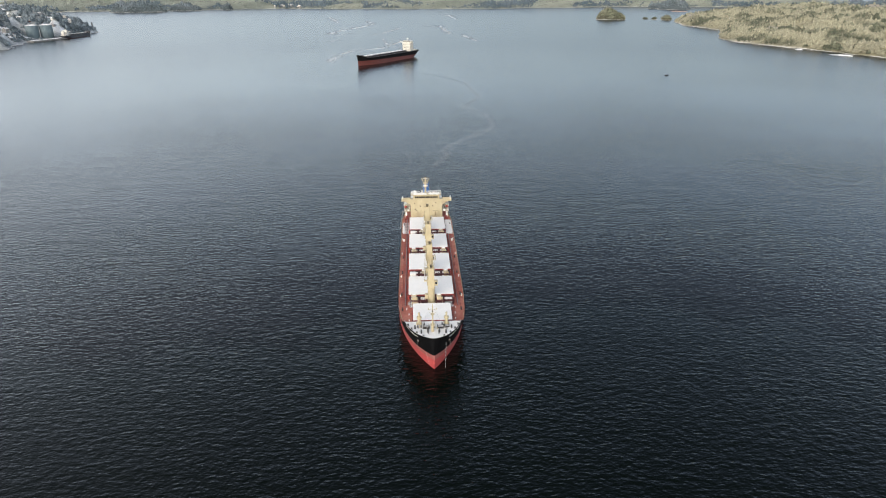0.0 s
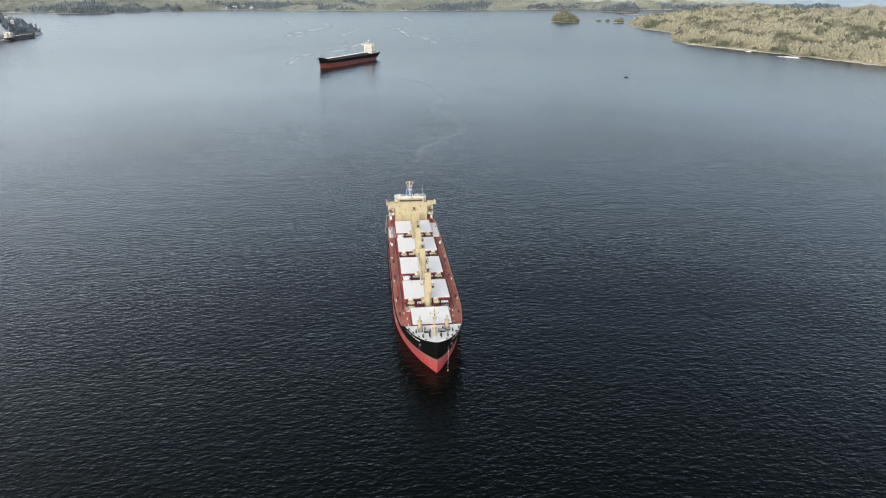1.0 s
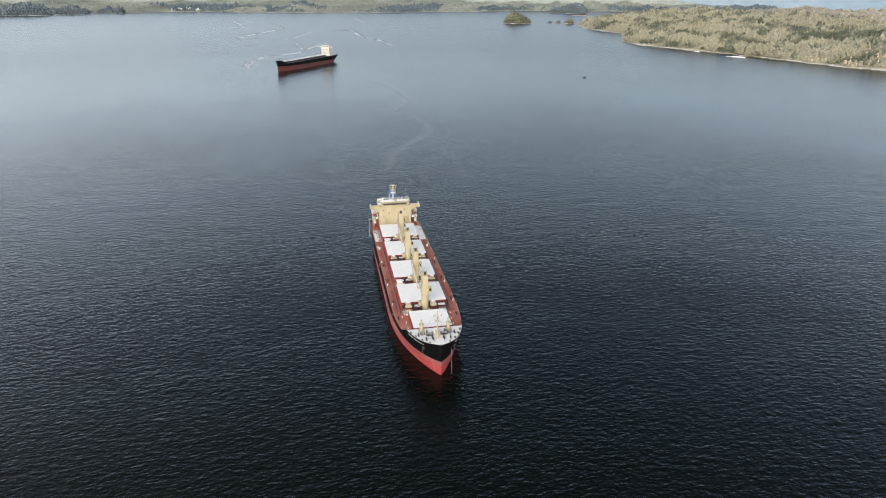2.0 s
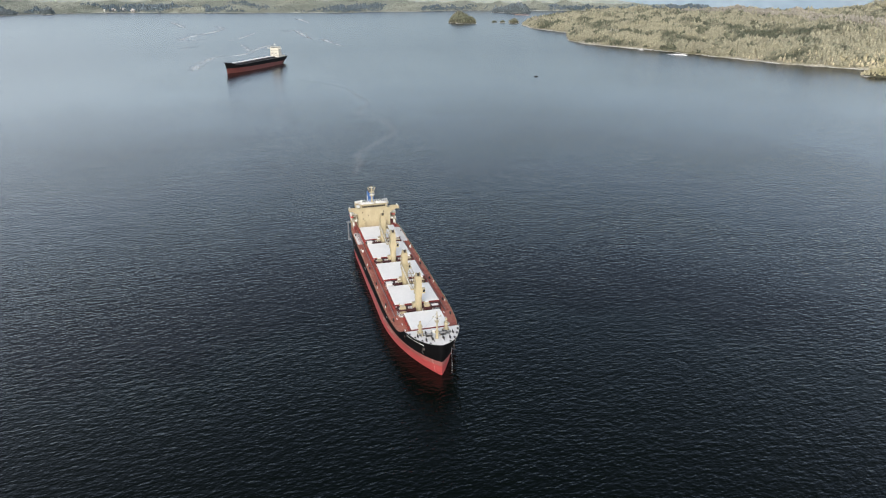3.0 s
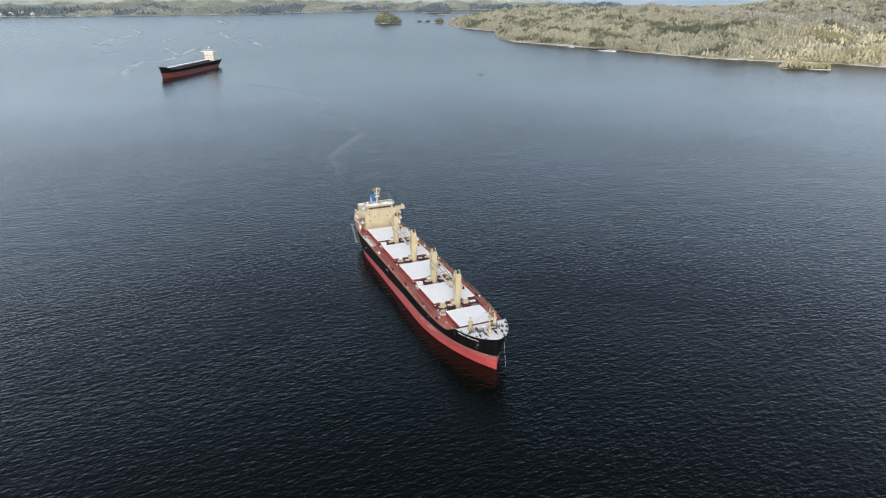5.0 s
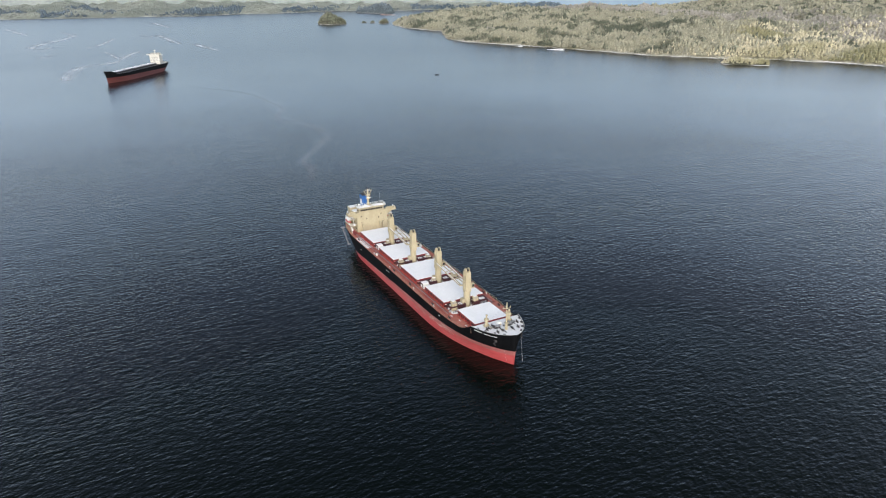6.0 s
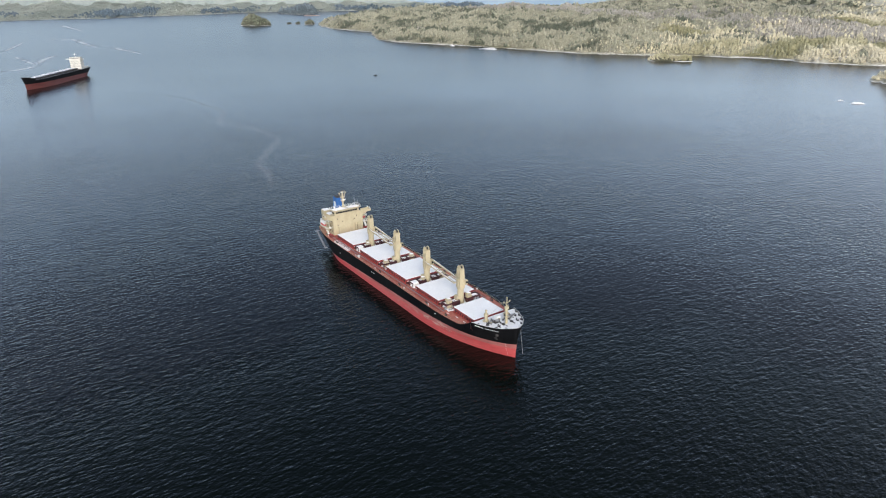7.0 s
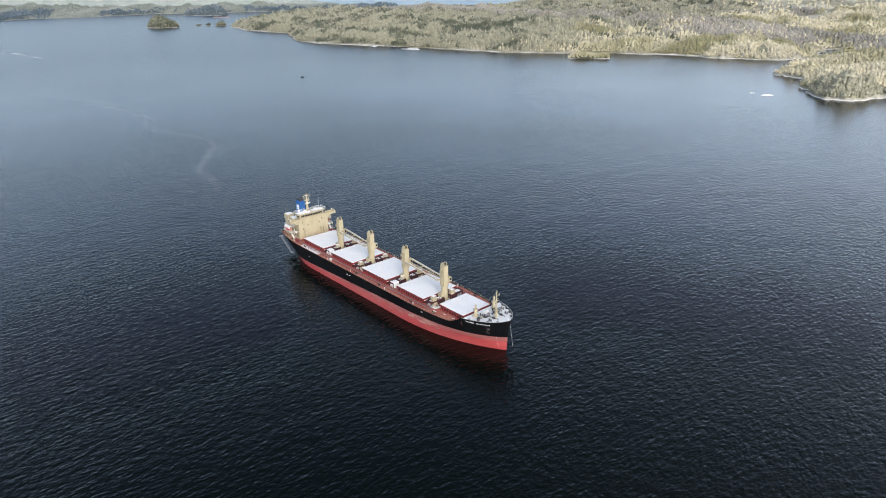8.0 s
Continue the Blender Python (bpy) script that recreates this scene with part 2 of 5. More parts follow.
def tube(bm, p0, p1, r0, r1=None, n=8):
    """A round bar from p0 to p1, tapering from r0 to r1."""
    p0, p1 = Vector(p0), Vector(p1)
    r1 = r0 if r1 is None else r1
    d = (p1 - p0).normalized()
    a = d.orthogonal().normalized()
    b = d.cross(a)
    rings = [[bm.verts.new(p + (a * math.cos(2 * math.pi * k / n) + b * math.sin(2 * math.pi * k / n)) * r) for k in range(n)] for p, r in ((p0, r0), (p1, r1))]
    for k in range(n):
        bm.faces.new((rings[0][k], rings[0][(k + 1) % n], rings[1][(k + 1) % n], rings[1][k]))
    bm.faces.new(rings[0][::-1])
    bm.faces.new(rings[1])
    return bm


def beam(bm, p0, p1, w, h):
    """A square bar from p0 to p1, w wide and h deep."""
    p0, p1 = Vector(p0), Vector(p1)
    d = (p1 - p0).normalized()
    side = d.cross(Vector((0, 0, 1)))
    side = side.normalized() if side.length > 1e-3 else Vector((1, 0, 0))
    up = side.cross(d)
    ends = [[bm.verts.new(p + side * (w / 2 * i) + up * (h / 2 * j)) for i, j in ((-1, -1), (1, -1), (1, 1), (-1, 1))] for p in (p0, p1)]
    for k in range(4):
        bm.faces.new((ends[0][k], ends[0][(k + 1) % 4], ends[1][(k + 1) % 4], ends[1][k]))
    bm.faces.new(ends[0][::-1])
    bm.faces.new(ends[1])
    return bm


def soft(bm, width, segments=1):
    bmesh.ops.bevel(bm, geom=list(bm.edges), offset=width, segments=segments, affect="EDGES", profile=0.5)
    return bm


def fresh():
    return bmesh.new()


# ---- sea ----
bm = fresh()
box(bm, -7000, 7000, -3000, 8000, -6.0, 0.0)
sea = tagged(mesh_object("water", bm, SEA), "dark rippled water of a sheltered sound", "water", kind="structure")


# ---- land ----
def inside(px, py, poly):
    res = np.zeros(px.shape, bool)
    for (x0, y0), (x1, y1) in zip(poly, np.roll(poly, -1, axis=0)):
        cross = (y0 > py) != (y1 > py)
        with np.errstate(divide="ignore", invalid="ignore"):
            res ^= cross & (px < (x1 - x0) * (py - y0) / (y1 - y0 + 1e-9) + x0)
    return res


def shore_distance(px, py, poly):
    """Metres to the shoreline, positive on land."""
    d = np.full(px.shape, 1e9)
    for (x0, y0), (x1, y1) in zip(poly, np.roll(poly, -1, axis=0)):
        dx, dy = x1 - x0, y1 - y0
        t = np.clip(((px - x0) * dx + (py - y0) * dy) / (dx * dx + dy * dy + 1e-9), 0, 1)
        d = np.minimum(d, np.hypot(px - x0 - t * dx, py - y0 - t * dy))
    return np.where(inside(px, py, poly), d, -d)


def waves(px, py, size, seed):
    """A smooth uneven field between about -1 and 1, with forms of the given size in metres."""
    rng = np.random.default_rng(seed)
    out = np.zeros(px.shape)
    for k in range(7):
        a, s, ph = rng.uniform(0, 2 * math.pi), size * rng.uniform(0.5, 1.6), rng.uniform(0, 6.3)
        out += np.sin((px * math.cos(a) + py * math.sin(a)) * 2 * math.pi / s + ph)
    return out / 4.0


class Land:
    def __init__(self, poly, rise, reach, seed, rough=10.0, pads=(), inland=0.0):
        self.pads, self.inland = pads, inland
        self.poly, self.rise, self.reach, self.seed, self.rough = np.array(poly, float), rise, reach, seed, rough

    def distance(self, px, py):
        d = shore_distance(px, py, self.poly)
        near = np.clip(1 - np.abs(d) / 120, 0, 1)
        return d + near * (waves(px, py, 70, self.seed) * self.rough * 0.5 + waves(px, py, 27, self.seed + 1) * self.rough * 0.45)

    def height(self, px, py):
        d = self.distance(px, py)
        hill = self.rise * (1 - np.exp(-np.maximum(d, 0) / self.reach))
        hill *= 1 + 0.45 * waves(px, py, 480, self.seed + 2) + 0.3 * waves(px, py, 150, self.seed + 3)
        knoll = self.rise * 0.14 * np.clip(d / 45, 0, 1) * (1 + waves(px, py, 75, self.seed + 4) + 0.6 * waves(px, py, 38, self.seed + 5))
        h = np.where(d > 0, np.minimum(d * 0.7, 2.0) + np.maximum(hill + knoll, 0), np.maximum(d * 0.3, -3.0))
        if self.inland:
            # a broad upland rising well behind the shore
            h = h + self.inland * np.clip((px - 1900) / 900, 0, 1) * np.clip((px * 1.05 - py) / 500, 0, 1) * np.clip(d / 200, 0, 1)
        for x, y, r, z in self.pads:
            h = np.minimum(h, z + 1.1 * np.maximum(np.hypot(px - x, py - y) - r, 0))
        return h


def mesh_from_arrays(name, verts, faces, mats, index=None):
    me = bpy.data.meshes.new(name)
    me.vertices.add(len(verts))
    me.vertices.foreach_set("co", np.asarray(verts, np.float32).ravel())
    k = faces.shape[1]
    me.loops.add(faces.size)
    me.loops.foreach_set("vertex_index", faces.astype(np.int32).ravel())
    me.polygons.add(len(faces))
    me.polygons.foreach_set("loop_start", np.arange(0, faces.size, k, dtype=np.int32))
    for m in mats:
        me.materials.append(m)
    if index is not None:
        me.polygons.foreach_set("material_index", index.astype(np.int32))
    me.update(calc_edges=True)
    me.validate()
    return me


def terrain(name, land, xs, ys, mats, label, category="land"):
    gx, gy = np.meshgrid(xs, ys)
    h = land.height(gx, gy)
    verts = np.stack([gx, gy, h], -1).reshape(-1, 3)
    nx, ny = len(xs), len(ys)
    a = (np.arange(ny - 1)[:, None] * nx + np.arange(nx - 1)[None]).ravel()
    faces = np.stack([a, a + 1, a + nx + 1, a + nx], 1)
    top = h.ravel()[faces].max(1)
    faces = faces[top > -2.5]
    me = mesh_from_arrays(name, verts, faces, mats)
    return tagged(new(name, me), label, category, kind="structure")


def grow(name, land, area, density_at, mat, label, seed, size=(6, 11), keep=None, lift=2.4, smooth=False):
    """A forest: many jagged conifers of three skirts each, in one mesh. density_at: metres between trees at a distance."""
    rng = np.random.default_rng(seed)
    x0, x1, y0, y1 = area
    pts = []
    # rings of distance, each with its own spacing
    edges = [0, 500, 700, 900, 1150, 1450, 1850, 2400, 3100, 4000, 5200]
    for r0, r1 in zip(edges, edges[1:]):
        s = density_at((r0 + r1) / 2)
        gx, gy = np.meshgrid(np.arange(x0, x1, s), np.arange(y0, y1, s))
        px, py = (g.ravel() + rng.uniform(-0.55, 0.55, g.size) * s for g in (gx, gy))
        r = np.hypot(px, py + 100)
        ok = (r >= r0) & (r < r1)
        px, py = px[ok], py[ok]
        d = land.distance(px, py)
        ok = d > lift
        px, py, d = px[ok], py[ok], d[ok]
        if keep is not None and len(px):
            ok = keep(px, py, rng)
            px, py, d = px[ok], py[ok], d[ok]
        pts.append(np.stack([px, py, land.height(px, py), np.full(px.shape, s), d], 1))
    p = np.concatenate(pts)
    n = len(p)
    if not n:
        return None
    edge = np.clip(p[:, 4] / 22, 0.6, 1.0)
    clump = 1 + 0.34 * np.clip(waves(p[:, 0], p[:, 1], 90, seed + 5), -1, 1) + 0.30 * np.clip(waves(p[:, 0], p[:, 1], 34, seed + 6), -1, 1)
    hgt = rng.uniform(*size, n) * edge * clump * rng.choice([1.0, 1.0, 1.0, 1.25], n)
    wid = np.clip(np.maximum(hgt * rng.uniform(0.20, 0.42, n), p[:, 3] * rng.uniform(0.45, 0.82, n)), 1.2, 14)
    verts, faces, base = [], [], 0
    # nearer trees get three skirts of six points, those far off two of five
    for near in (True, False):
        pick = (p[:, 3] < 7.0) == near
        q, h_, w_ = p[pick], hgt[pick], wid[pick]
        m = len(q)
        if not m:
            continue
        side, rings = (6, 3) if near else (5, 2)
        ang = np.arange(side) * 2 * math.pi / side
        turn = rng.uniform(0, 6.3, m)
        full = rng.random(m) ** 0.6 * (0.85 + 0.4 * np.clip(waves(q[:, 0], q[:, 1], 160, seed + 9), -1, 1))
        lean = rng.normal(0, 0.03, (m, 2)) * h_[:, None]
        for k in range(rings):
            low = (0.08 + 0.27 * k) if near else (0.1 + 0.36 * k)
            high = (0.48 + 0.26 * k) if near else (0.6 + 0.4 * k)
            cone, ball = ((1.0, 0.74, 0.46), (0.85, 1.05, 0.86)) if near else ((1.0, 0.62), (0.95, 1.0))
            rad = (cone[k] * (1 - full) + ball[k] * full)[:, None]
            jag = 1 + rng.uniform(-0.55, 0.40, (m, side))
            drop = rng.uniform(-0.09, 0.09, (m, side))
            a = ang[None] + turn[:, None] + 0.5 * k
            ring = np.stack([q[:, 0:1] + lean[:, 0:1] * low + np.cos(a) * w_[:, None] * rad * jag,
                             q[:, 1:2] + lean[:, 1:2] * low + np.sin(a) * w_[:, None] * rad * jag,
                             q[:, 2:3] + h_[:, None] * (low + drop)], -1)
            tip = np.stack([q[:, 0] + lean[:, 0] * high, q[:, 1] + lean[:, 1] * high, q[:, 2] + h_ * min(high, 1.0)], -1)[:, None]
            verts.append(np.concatenate([ring, tip], 1).reshape(-1, 3))
            first = base + np.arange(m)[:, None] * (side + 1)
            for j in range(side):
                faces.append(np.concatenate([first + j, first + (j + 1) % side, first + side], 1))
            base += m * (side + 1)
    me = mesh_from_arrays(name, np.concatenate(verts), np.concatenate(faces), [mat])
    if smooth:
        me.shade_smooth()
    return tagged(new(name, me), label, "trees", kind="stuff")


def steps(*legs):
    """Coordinates from leg to leg: start, then (end, step) pairs."""
    out = [float(legs[0])]
    for end, step in legs[1:]:
        n = max(1, round((end - out[-1]) / step))
        out += list(np.linspace(out[-1], end, n + 1)[1:])
    return np.array(out)


east = Land([(1008, 2430), (925, 2130), (935, 1970), (940, 1850), (800, 1560), (783, 1447), (812, 1325), (853, 1210), (890, 1060),
             (906, 978), (931, 876), (978, 794), (1064, 700), (1106, 617), (1125, 570), (1120, 492), (1126, 444), (1166, 386), (1213, 350),
             (1341, 380), (1470, 400), (1480, 355), (1150, 320), (941, 303), (920, 245), (769, 185), (740, 155), (755, 114), (815, 105),
             (900, 20), (1050, -250), (1500, -700), (3400, -900), (3500, 800), (3100, 1700), (2600, 2400), (2200, 2900), (1650, 3050), (1250, 2750)], 34, 170, 11, 17, inland=46.0)
spacing = lambda r: max(2.8, r * 0.0032)
terrain("land_east", east, steps(700, (1500, 8), (2000, 20), (3700, 40)), steps(-900, (-300, 40), (2500, 8), (3200, 20)), [GROUND], "low wooded shore with pale rocks and thin snow")
open_slope = lambda px, py: waves(px, py, 300, 78) * 0.45 + (px - 1760) / 620 - np.maximum(py - 900, 0) / 420
valley = lambda px, py: np.abs(px - 1480 - 0.25 * (py - 600) + 90 * waves(px, py, 400, 79)) / 170
conifers = lambda px, py, rng: ((waves(px, py, 260, 77) < 0.95) & (open_slope(px, py) < 0.5) & (valley(px, py) > 0.8 + 0.5 * rng.random(px.shape))) | (rng.random(px.shape) < 0.07) | (east.distance(px, py) < 30)
birches = lambda px, py, rng: ((valley(px, py) < 0.7 + 0.6 * rng.random(px.shape)) | (waves(px, py, 260, 77) > 0.9)) & (rng.random(px.shape) < 0.85)
spruces = lambda px, py, level: waves(px, py, 55, 91) + 0.6 * waves(px, py, 170, 92) + 0.3 * waves(px, py, 22, 93) > level
frosty = lambda px, py, rng: ~((px < 835) & (py < 195)) & (py + 160 * waves(px, py, 420, 24) + 90 * rng.normal(size=px.shape) < 780 + 0.1 * (px - 1000))
grow("forest_east", east, (700, 5000, -700, 2200), spacing, TREES, "pale frosted conifer forest covering the low shore", 21, size=(5, 10), keep=lambda px, py, rng: conifers(px, py, rng) & frosty(px, py, rng) & ~spruces(px, py, 1.25))
grow("forest_inner", east, (700, 5000, 60, 4600), spacing, MIXEDTREES, "duller half-frosted conifer forest up the sound", 25, keep=lambda px, py, rng: conifers(px, py, rng) & ~frosty(px, py, rng) & ~spruces(px, py, 0.62))
grow("spruce_clumps", east, (700, 5000, -700, 4600), spacing, GREENTREES, "dark green spruces in clumps among the frosted trees", 27, size=(7, 13),
     keep=lambda px, py, rng: conifers(px, py, rng) & np.where(frosty(px, py, rng), spruces(px, py, 1.25), spruces(px, py, 0.62)))
grow("birch_wood_east", east, (1000, 3200, -400, 2600), spacing, GREYTREES, "bare birch wood, its grey partly the valley's shade painted in", 23, size=(5, 9), keep=birches)

north = Land([(-4200, 3300), (-2600, 3500), (-2184, 3700), (-1700, 3900), (-1290, 3990), (-830, 4200), (-500, 4050), (-114, 3980), (300, 3960), (435, 3850),
              (627, 4012), (862, 4034), (921, 4008), (1336, 4187), (1560, 4110), (1950, 3960), (2450, 3760), (2900, 3500), (2900, 6000), (-4200, 6000)], 52, 330, 31, 25)
upland = lambda px, py: north.distance(px, py) > 130 - np.clip((px - 900) / 3, 0, 115) + 130 * waves(px, py, 500, 45) + 50 * waves(px, py, 120, 46)
bare = lambda px, py: waves(px, py, 700, 47) > 0.55
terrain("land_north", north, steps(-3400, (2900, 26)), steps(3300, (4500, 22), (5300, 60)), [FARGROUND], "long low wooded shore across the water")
grow("forest_north", north, (-4000, 2800, 3300, 5300), lambda r: r * 0.0021, BLUETREES, "frosted forest across the water, distance haze in its pale colour", 41, size=(4, 7), smooth=True, keep=lambda px, py, rng: upland(px, py) | bare(px, py))
grow("forest_shore", north, (-4000, 2800, 3300, 4700), lambda r: r * 0.0028, SHOREBLUE, "dark band of far shore spruces, haze painted in as blue", 43, size=(9, 15), keep=lambda px, py, rng: ~(upland(px, py) | bare(px, py)))


def island(name, cx, cy, rx, ry, turn, rise, seed, tall, label, trees=TREES, flat=False, rock=None):
    c, s = math.cos(radians(turn)), math.sin(radians(turn))
    ring = []
    for k in range(14):
        a = 2 * math.pi * k / 14
        r = 1 + 0.14 * math.sin(3 * a + seed) + 0.10 * math.sin(5 * a + 2 * seed)
        u, v = rx * r * math.cos(a), ry * r * math.sin(a)
        ring.append((cx + u * c - v * s, cy + u * s + v * c))
    land = Land(ring, rise, max(rx, ry) * 0.17, seed, 2.0)
    big = max(rx, ry) * 1.3
    step = max(1.5, big / 16)
    terrain(name, land, steps(cx - big, (cx + big, step)), steps(cy - big, (cy + big, step)), [rock or (ROCK if flat else ISLEGROUND if trees is DARKTREES else SHADEGROUND)], label, "island")
    if tall:
        grow(name + "_trees", land, (cx - big, cx + big, cy - big, cy + big), lambda r: max(2.6, r * 0.0017), trees,
             "frosted conifers standing close on a small island", seed + 3, size=tall, lift=0.6)


island("islet_round", 795, 2580, 62, 42, -50, 22, 51, (8, 12), "small round wooded island with a pale rocky rim", GREENTREES)
island("islet_low", 948, 667, 40, 13, -47, 7, 53, (6, 12), "low narrow wooded island close to the shore")
island("islet_far", 1452, 3690, 130, 60, -55, 32, 55, (12, 18), "dark wooded island far up the sound", DARKTREES)
island("islet_spit", 1365, 3325, 50, 14, -55, 1, 57, None, "bare reddish beach spit", flat=True, rock=BEACH)
island("skerry", 942, 2584, 12, 7, 0, 4, 59, (4, 7), "tiny rock with a few trees", GREENTREES)
island("skerry", 968, 2552, 11, 7, 0, 4, 61, (4, 7), "tiny rock with a few trees", GREENTREES)
island("skerry", 1000, 2500, 20, 12, 0, 8, 63, (9, 14), "tiny rock with a few trees", GREENTREES)
island("flat_rock", 727, 235, 7, 2.6, -50, 0.6, 65, None, "flat snow-covered rock awash", flat=True, rock=SNOW)
island("flat_rock", 719, 212, 8, 2.6, -50, 0.5, 66, None, "flat snow-covered rock awash", flat=True, rock=SNOW)
island("flat_rock", 822, 1225, 13, 2.5, -70, 0.5, 67, None, "flat snow-covered rock awash", flat=True, rock=SNOW)
island("flat_rock", 838, 1095, 22, 2.5, -60, 0.6, 68, None, "flat snow-covered rock awash", flat=True, rock=SNOW)
island("islet_west", -1540, 3720, 150, 55, 8, 34, 71, (13, 20), "dark wooded island far up the sound", DARKTREES)
island("islet_west", -1330, 3900, 90, 40, 8, 26, 73, (12, 18), "dark wooded island far up the sound", DARKTREES)
island("islet_west", -1130, 4010, 36, 22, 0, 16, 75, (12, 18), "dark wooded island far up the sound", DARKTREES)

town = Land([(-930, 1380), (-975, 1480), (-1000, 1590), (-985, 1640), (-985, 1720), (-975, 1850), (-1000, 1990), (-1080, 2090), (-1230, 2300), (-1420, 2620), (-1900, 2900),
             (-3500, 3000), (-3500, 900), (-1500, 1100), (-1100, 1250)], 82, 300, 81, pads=((-1016, 1692, 46, 2.2), (-995, 1610, 30, 2.2)))
terrain("land_west", town, steps(-2600, (-1300, 30), (-900, 10)), steps(1000, (1340, 30), (2150, 10), (3000, 30)), [TOWNGROUND], "harbour headland with snow between houses and trees")
grow("forest_west", town, (-2300, -900, 1000, 2900), lambda r: 9, DARKTREES, "dark conifers between the houses of the headland", 83,
     keep=lambda px, py, rng: ((waves(px, py, 120, 85) > 0.05) & (np.hypot(px + 1016, py - 1692) > 62)) | ((py > 1800) & (px > -1150)), lift=4, size=(9, 15))


def ridge(name, a0, a1, reach, top, seed, mat, label, taper=0):
    """The far distance round the horizon as a raised backdrop, an arc about the anchorage."""
    n = 160
    bm = fresh()
    rows = []
    for k in range(n + 1):
        f = k / n
        a = radians(a0 + (a1 - a0) * f)
        z = top * (1 + 0.05 * math.sin(9 * f + seed) + 0.035 * math.sin(29 * f + 2 * seed) + 0.02 * math.sin(83 * f) + 0.012 * math.sin(171 * f))
        z *= min(1.0, (1 - f) * taper + 0.01) if taper else 1.0
        rows.append([bm.verts.new((-70 + math.sin(a) * (reach + u), -180 + math.cos(a) * (reach + u), z * h)) for u, h in ((-70, -0.05), (-35, 0.6), (0, 1.0), (40, 0.95))])
    for a, b in zip(rows, rows[1:]):
        for j in range(3):
            bm.faces.new((a[j], a[j + 1], b[j + 1], b[j]))
    return tagged(mesh_object(name, bm, mat), label, "distance", kind="structure")


ridge("backdrop_hills", -48, 37, 4915, 112, 1, HAZE, "backdrop of distant hills, haze put into their pale colour", 7)
ridge("backdrop_water", 18, 96, 4945, 112, 2, FARWATER, "raised backdrop coloured as hazy far water behind the wooded land")


# ---- ships ----
class Hull:
    """A bulk carrier's hull: the stem at y near 0, the stern at y = length, water at z = 0."""

    def __init__(self, length, beam_, deck, foc, foc_end, tip, mark, rake=9.5):
        self.L, self.B, self.deck, self.foc, self.foc_end, self.tip, self.mark = length, beam_, deck, foc, foc_end, tip, mark
        self.k, self.rake = length / 165.0, rake

    def stem(self, z):
        return 2.5 - 1.4 * max(0.0, min(1.0, z / self.tip)) ** 1.3

    def stern(self, z):
        return self.L - self.rake * self.k * (1 - max(0.0, min(1.0, z / self.deck))) ** 1.6

    def half(self, y, z):
        u, v = max(0.0, y - self.stem(z)) / self.k, max(0.0, self.stern(z) - y) / self.k
        if z > self.deck:    # the flare above the deck fades out abaft the forecastle
            z = self.deck + (z - self.deck) * max(0.0, 1 - u / 19)
        bow_deck = (1 - (1 - min(u / 38, 1)) ** 3.1) ** (0.85 - 0.15 * max(0.0, min(1.0, (z / self.tip - 0.55) / 0.4)))
        bow_low = (1 - (1 - min(u / 52, 1)) ** 2.2) ** 0.95
        aft_deck = 0.70 + 0.30 * (1 - (1 - min(v / 28, 1)) ** 2)
        aft_low = 0.06 + 0.94 * (1 - (1 - min(v / 34, 1)) ** 3.2)
        w = max(0.0, min(1.0, z / (self.tip * 0.9))) ** 1.1
        ws = max(0.0, min(1.0, z / self.deck)) ** 0.9
        return self.B / 2 * (bow_deck * w + bow_low * (1 - w)) * (aft_deck * ws + aft_low * (1 - ws))

    def foc_top(self, y):
        return self.foc_z(y) + 0.45

    def foc_z(self, y):
        return self.foc + (self.tip - self.foc - 0.45) * max(0.0, 1 - y / self.foc_end) ** 1.2

    def shell(self, low, high, end=None, start=0.0, rows=6, n=70):
        """Both sides between two height curves of y, as one closed skin round the stem."""
        bm = fresh()
        grid = []
        for i in range(n + 1):
            f = (i / n) ** 1.7
            cols = []
            for j in range(rows + 1):
                # the height depends on y, and y on the height, near the ends
                z = low(0) + (high(0) - low(0)) * j / rows
                for _ in range(3):
                    a, b = self.stem(z) + start, self.stern(z) if end is None else end
                    y = a + (b - a) * f
                    z = low(y) + (high(y) - low(y)) * j / rows
                cols.append((self.half(y, z), y, z))
            grid.append(cols)
        sides = []
        for s in (-1, 1):
            sides.append([[bm.verts.new((s * x, y, z)) for x, y, z in cols] for cols in grid])
            g = sides[-1]
            for i in range(n):
                for j in range(rows):
                    bm.faces.new((g[i][j], g[i + 1][j], g[i + 1][j + 1], g[i][j + 1]))
        if end is None:
            for j in range(rows):
                bm.faces.new((sides[0][n][j], sides[1][n][j], sides[1][n][j + 1], sides[0][n][j + 1]))
        bmesh.ops.remove_doubles(bm, verts=bm.verts, dist=0.002)
        for f in bm.faces:
            f.smooth = True
        return bm

    def plate(self, z, y0, y1, inset=0.12, thick=0.15, n=50):
        """A deck that fills the hull at a height."""
        bm = fresh()
        rows = []
        level = z
        for i in range(n + 1):
            y = y0 + (y1 - y0) * (i / n) ** 1.4
            z = level(y) if callable(level) else level
            h = max(0.02, self.half(y, z) - inset)
            rows.append([[bm.verts.new((s * h, y, zz)) for s in (-1, 1)] for zz in (z, z - thick)])
        for a, b in zip(rows, rows[1:]):
            bm.faces.new((a[0][0], a[0][1], b[0][1], b[0][0]))
            bm.faces.new((a[1][0], b[1][0], b[1][1], a[1][1]))
            for s in (0, 1):
                bm.faces.new((a[0][s], b[0][s], b[1][s], a[1][s]))
        bm.faces.new((rows[0][0][0], rows[0][0][1], rows[0][1][1], rows[0][1][0]))
        bm.faces.new((rows[-1][0][0], rows[-1][0][1], rows[-1][1][1], rows[-1][1][0]))
        return bm

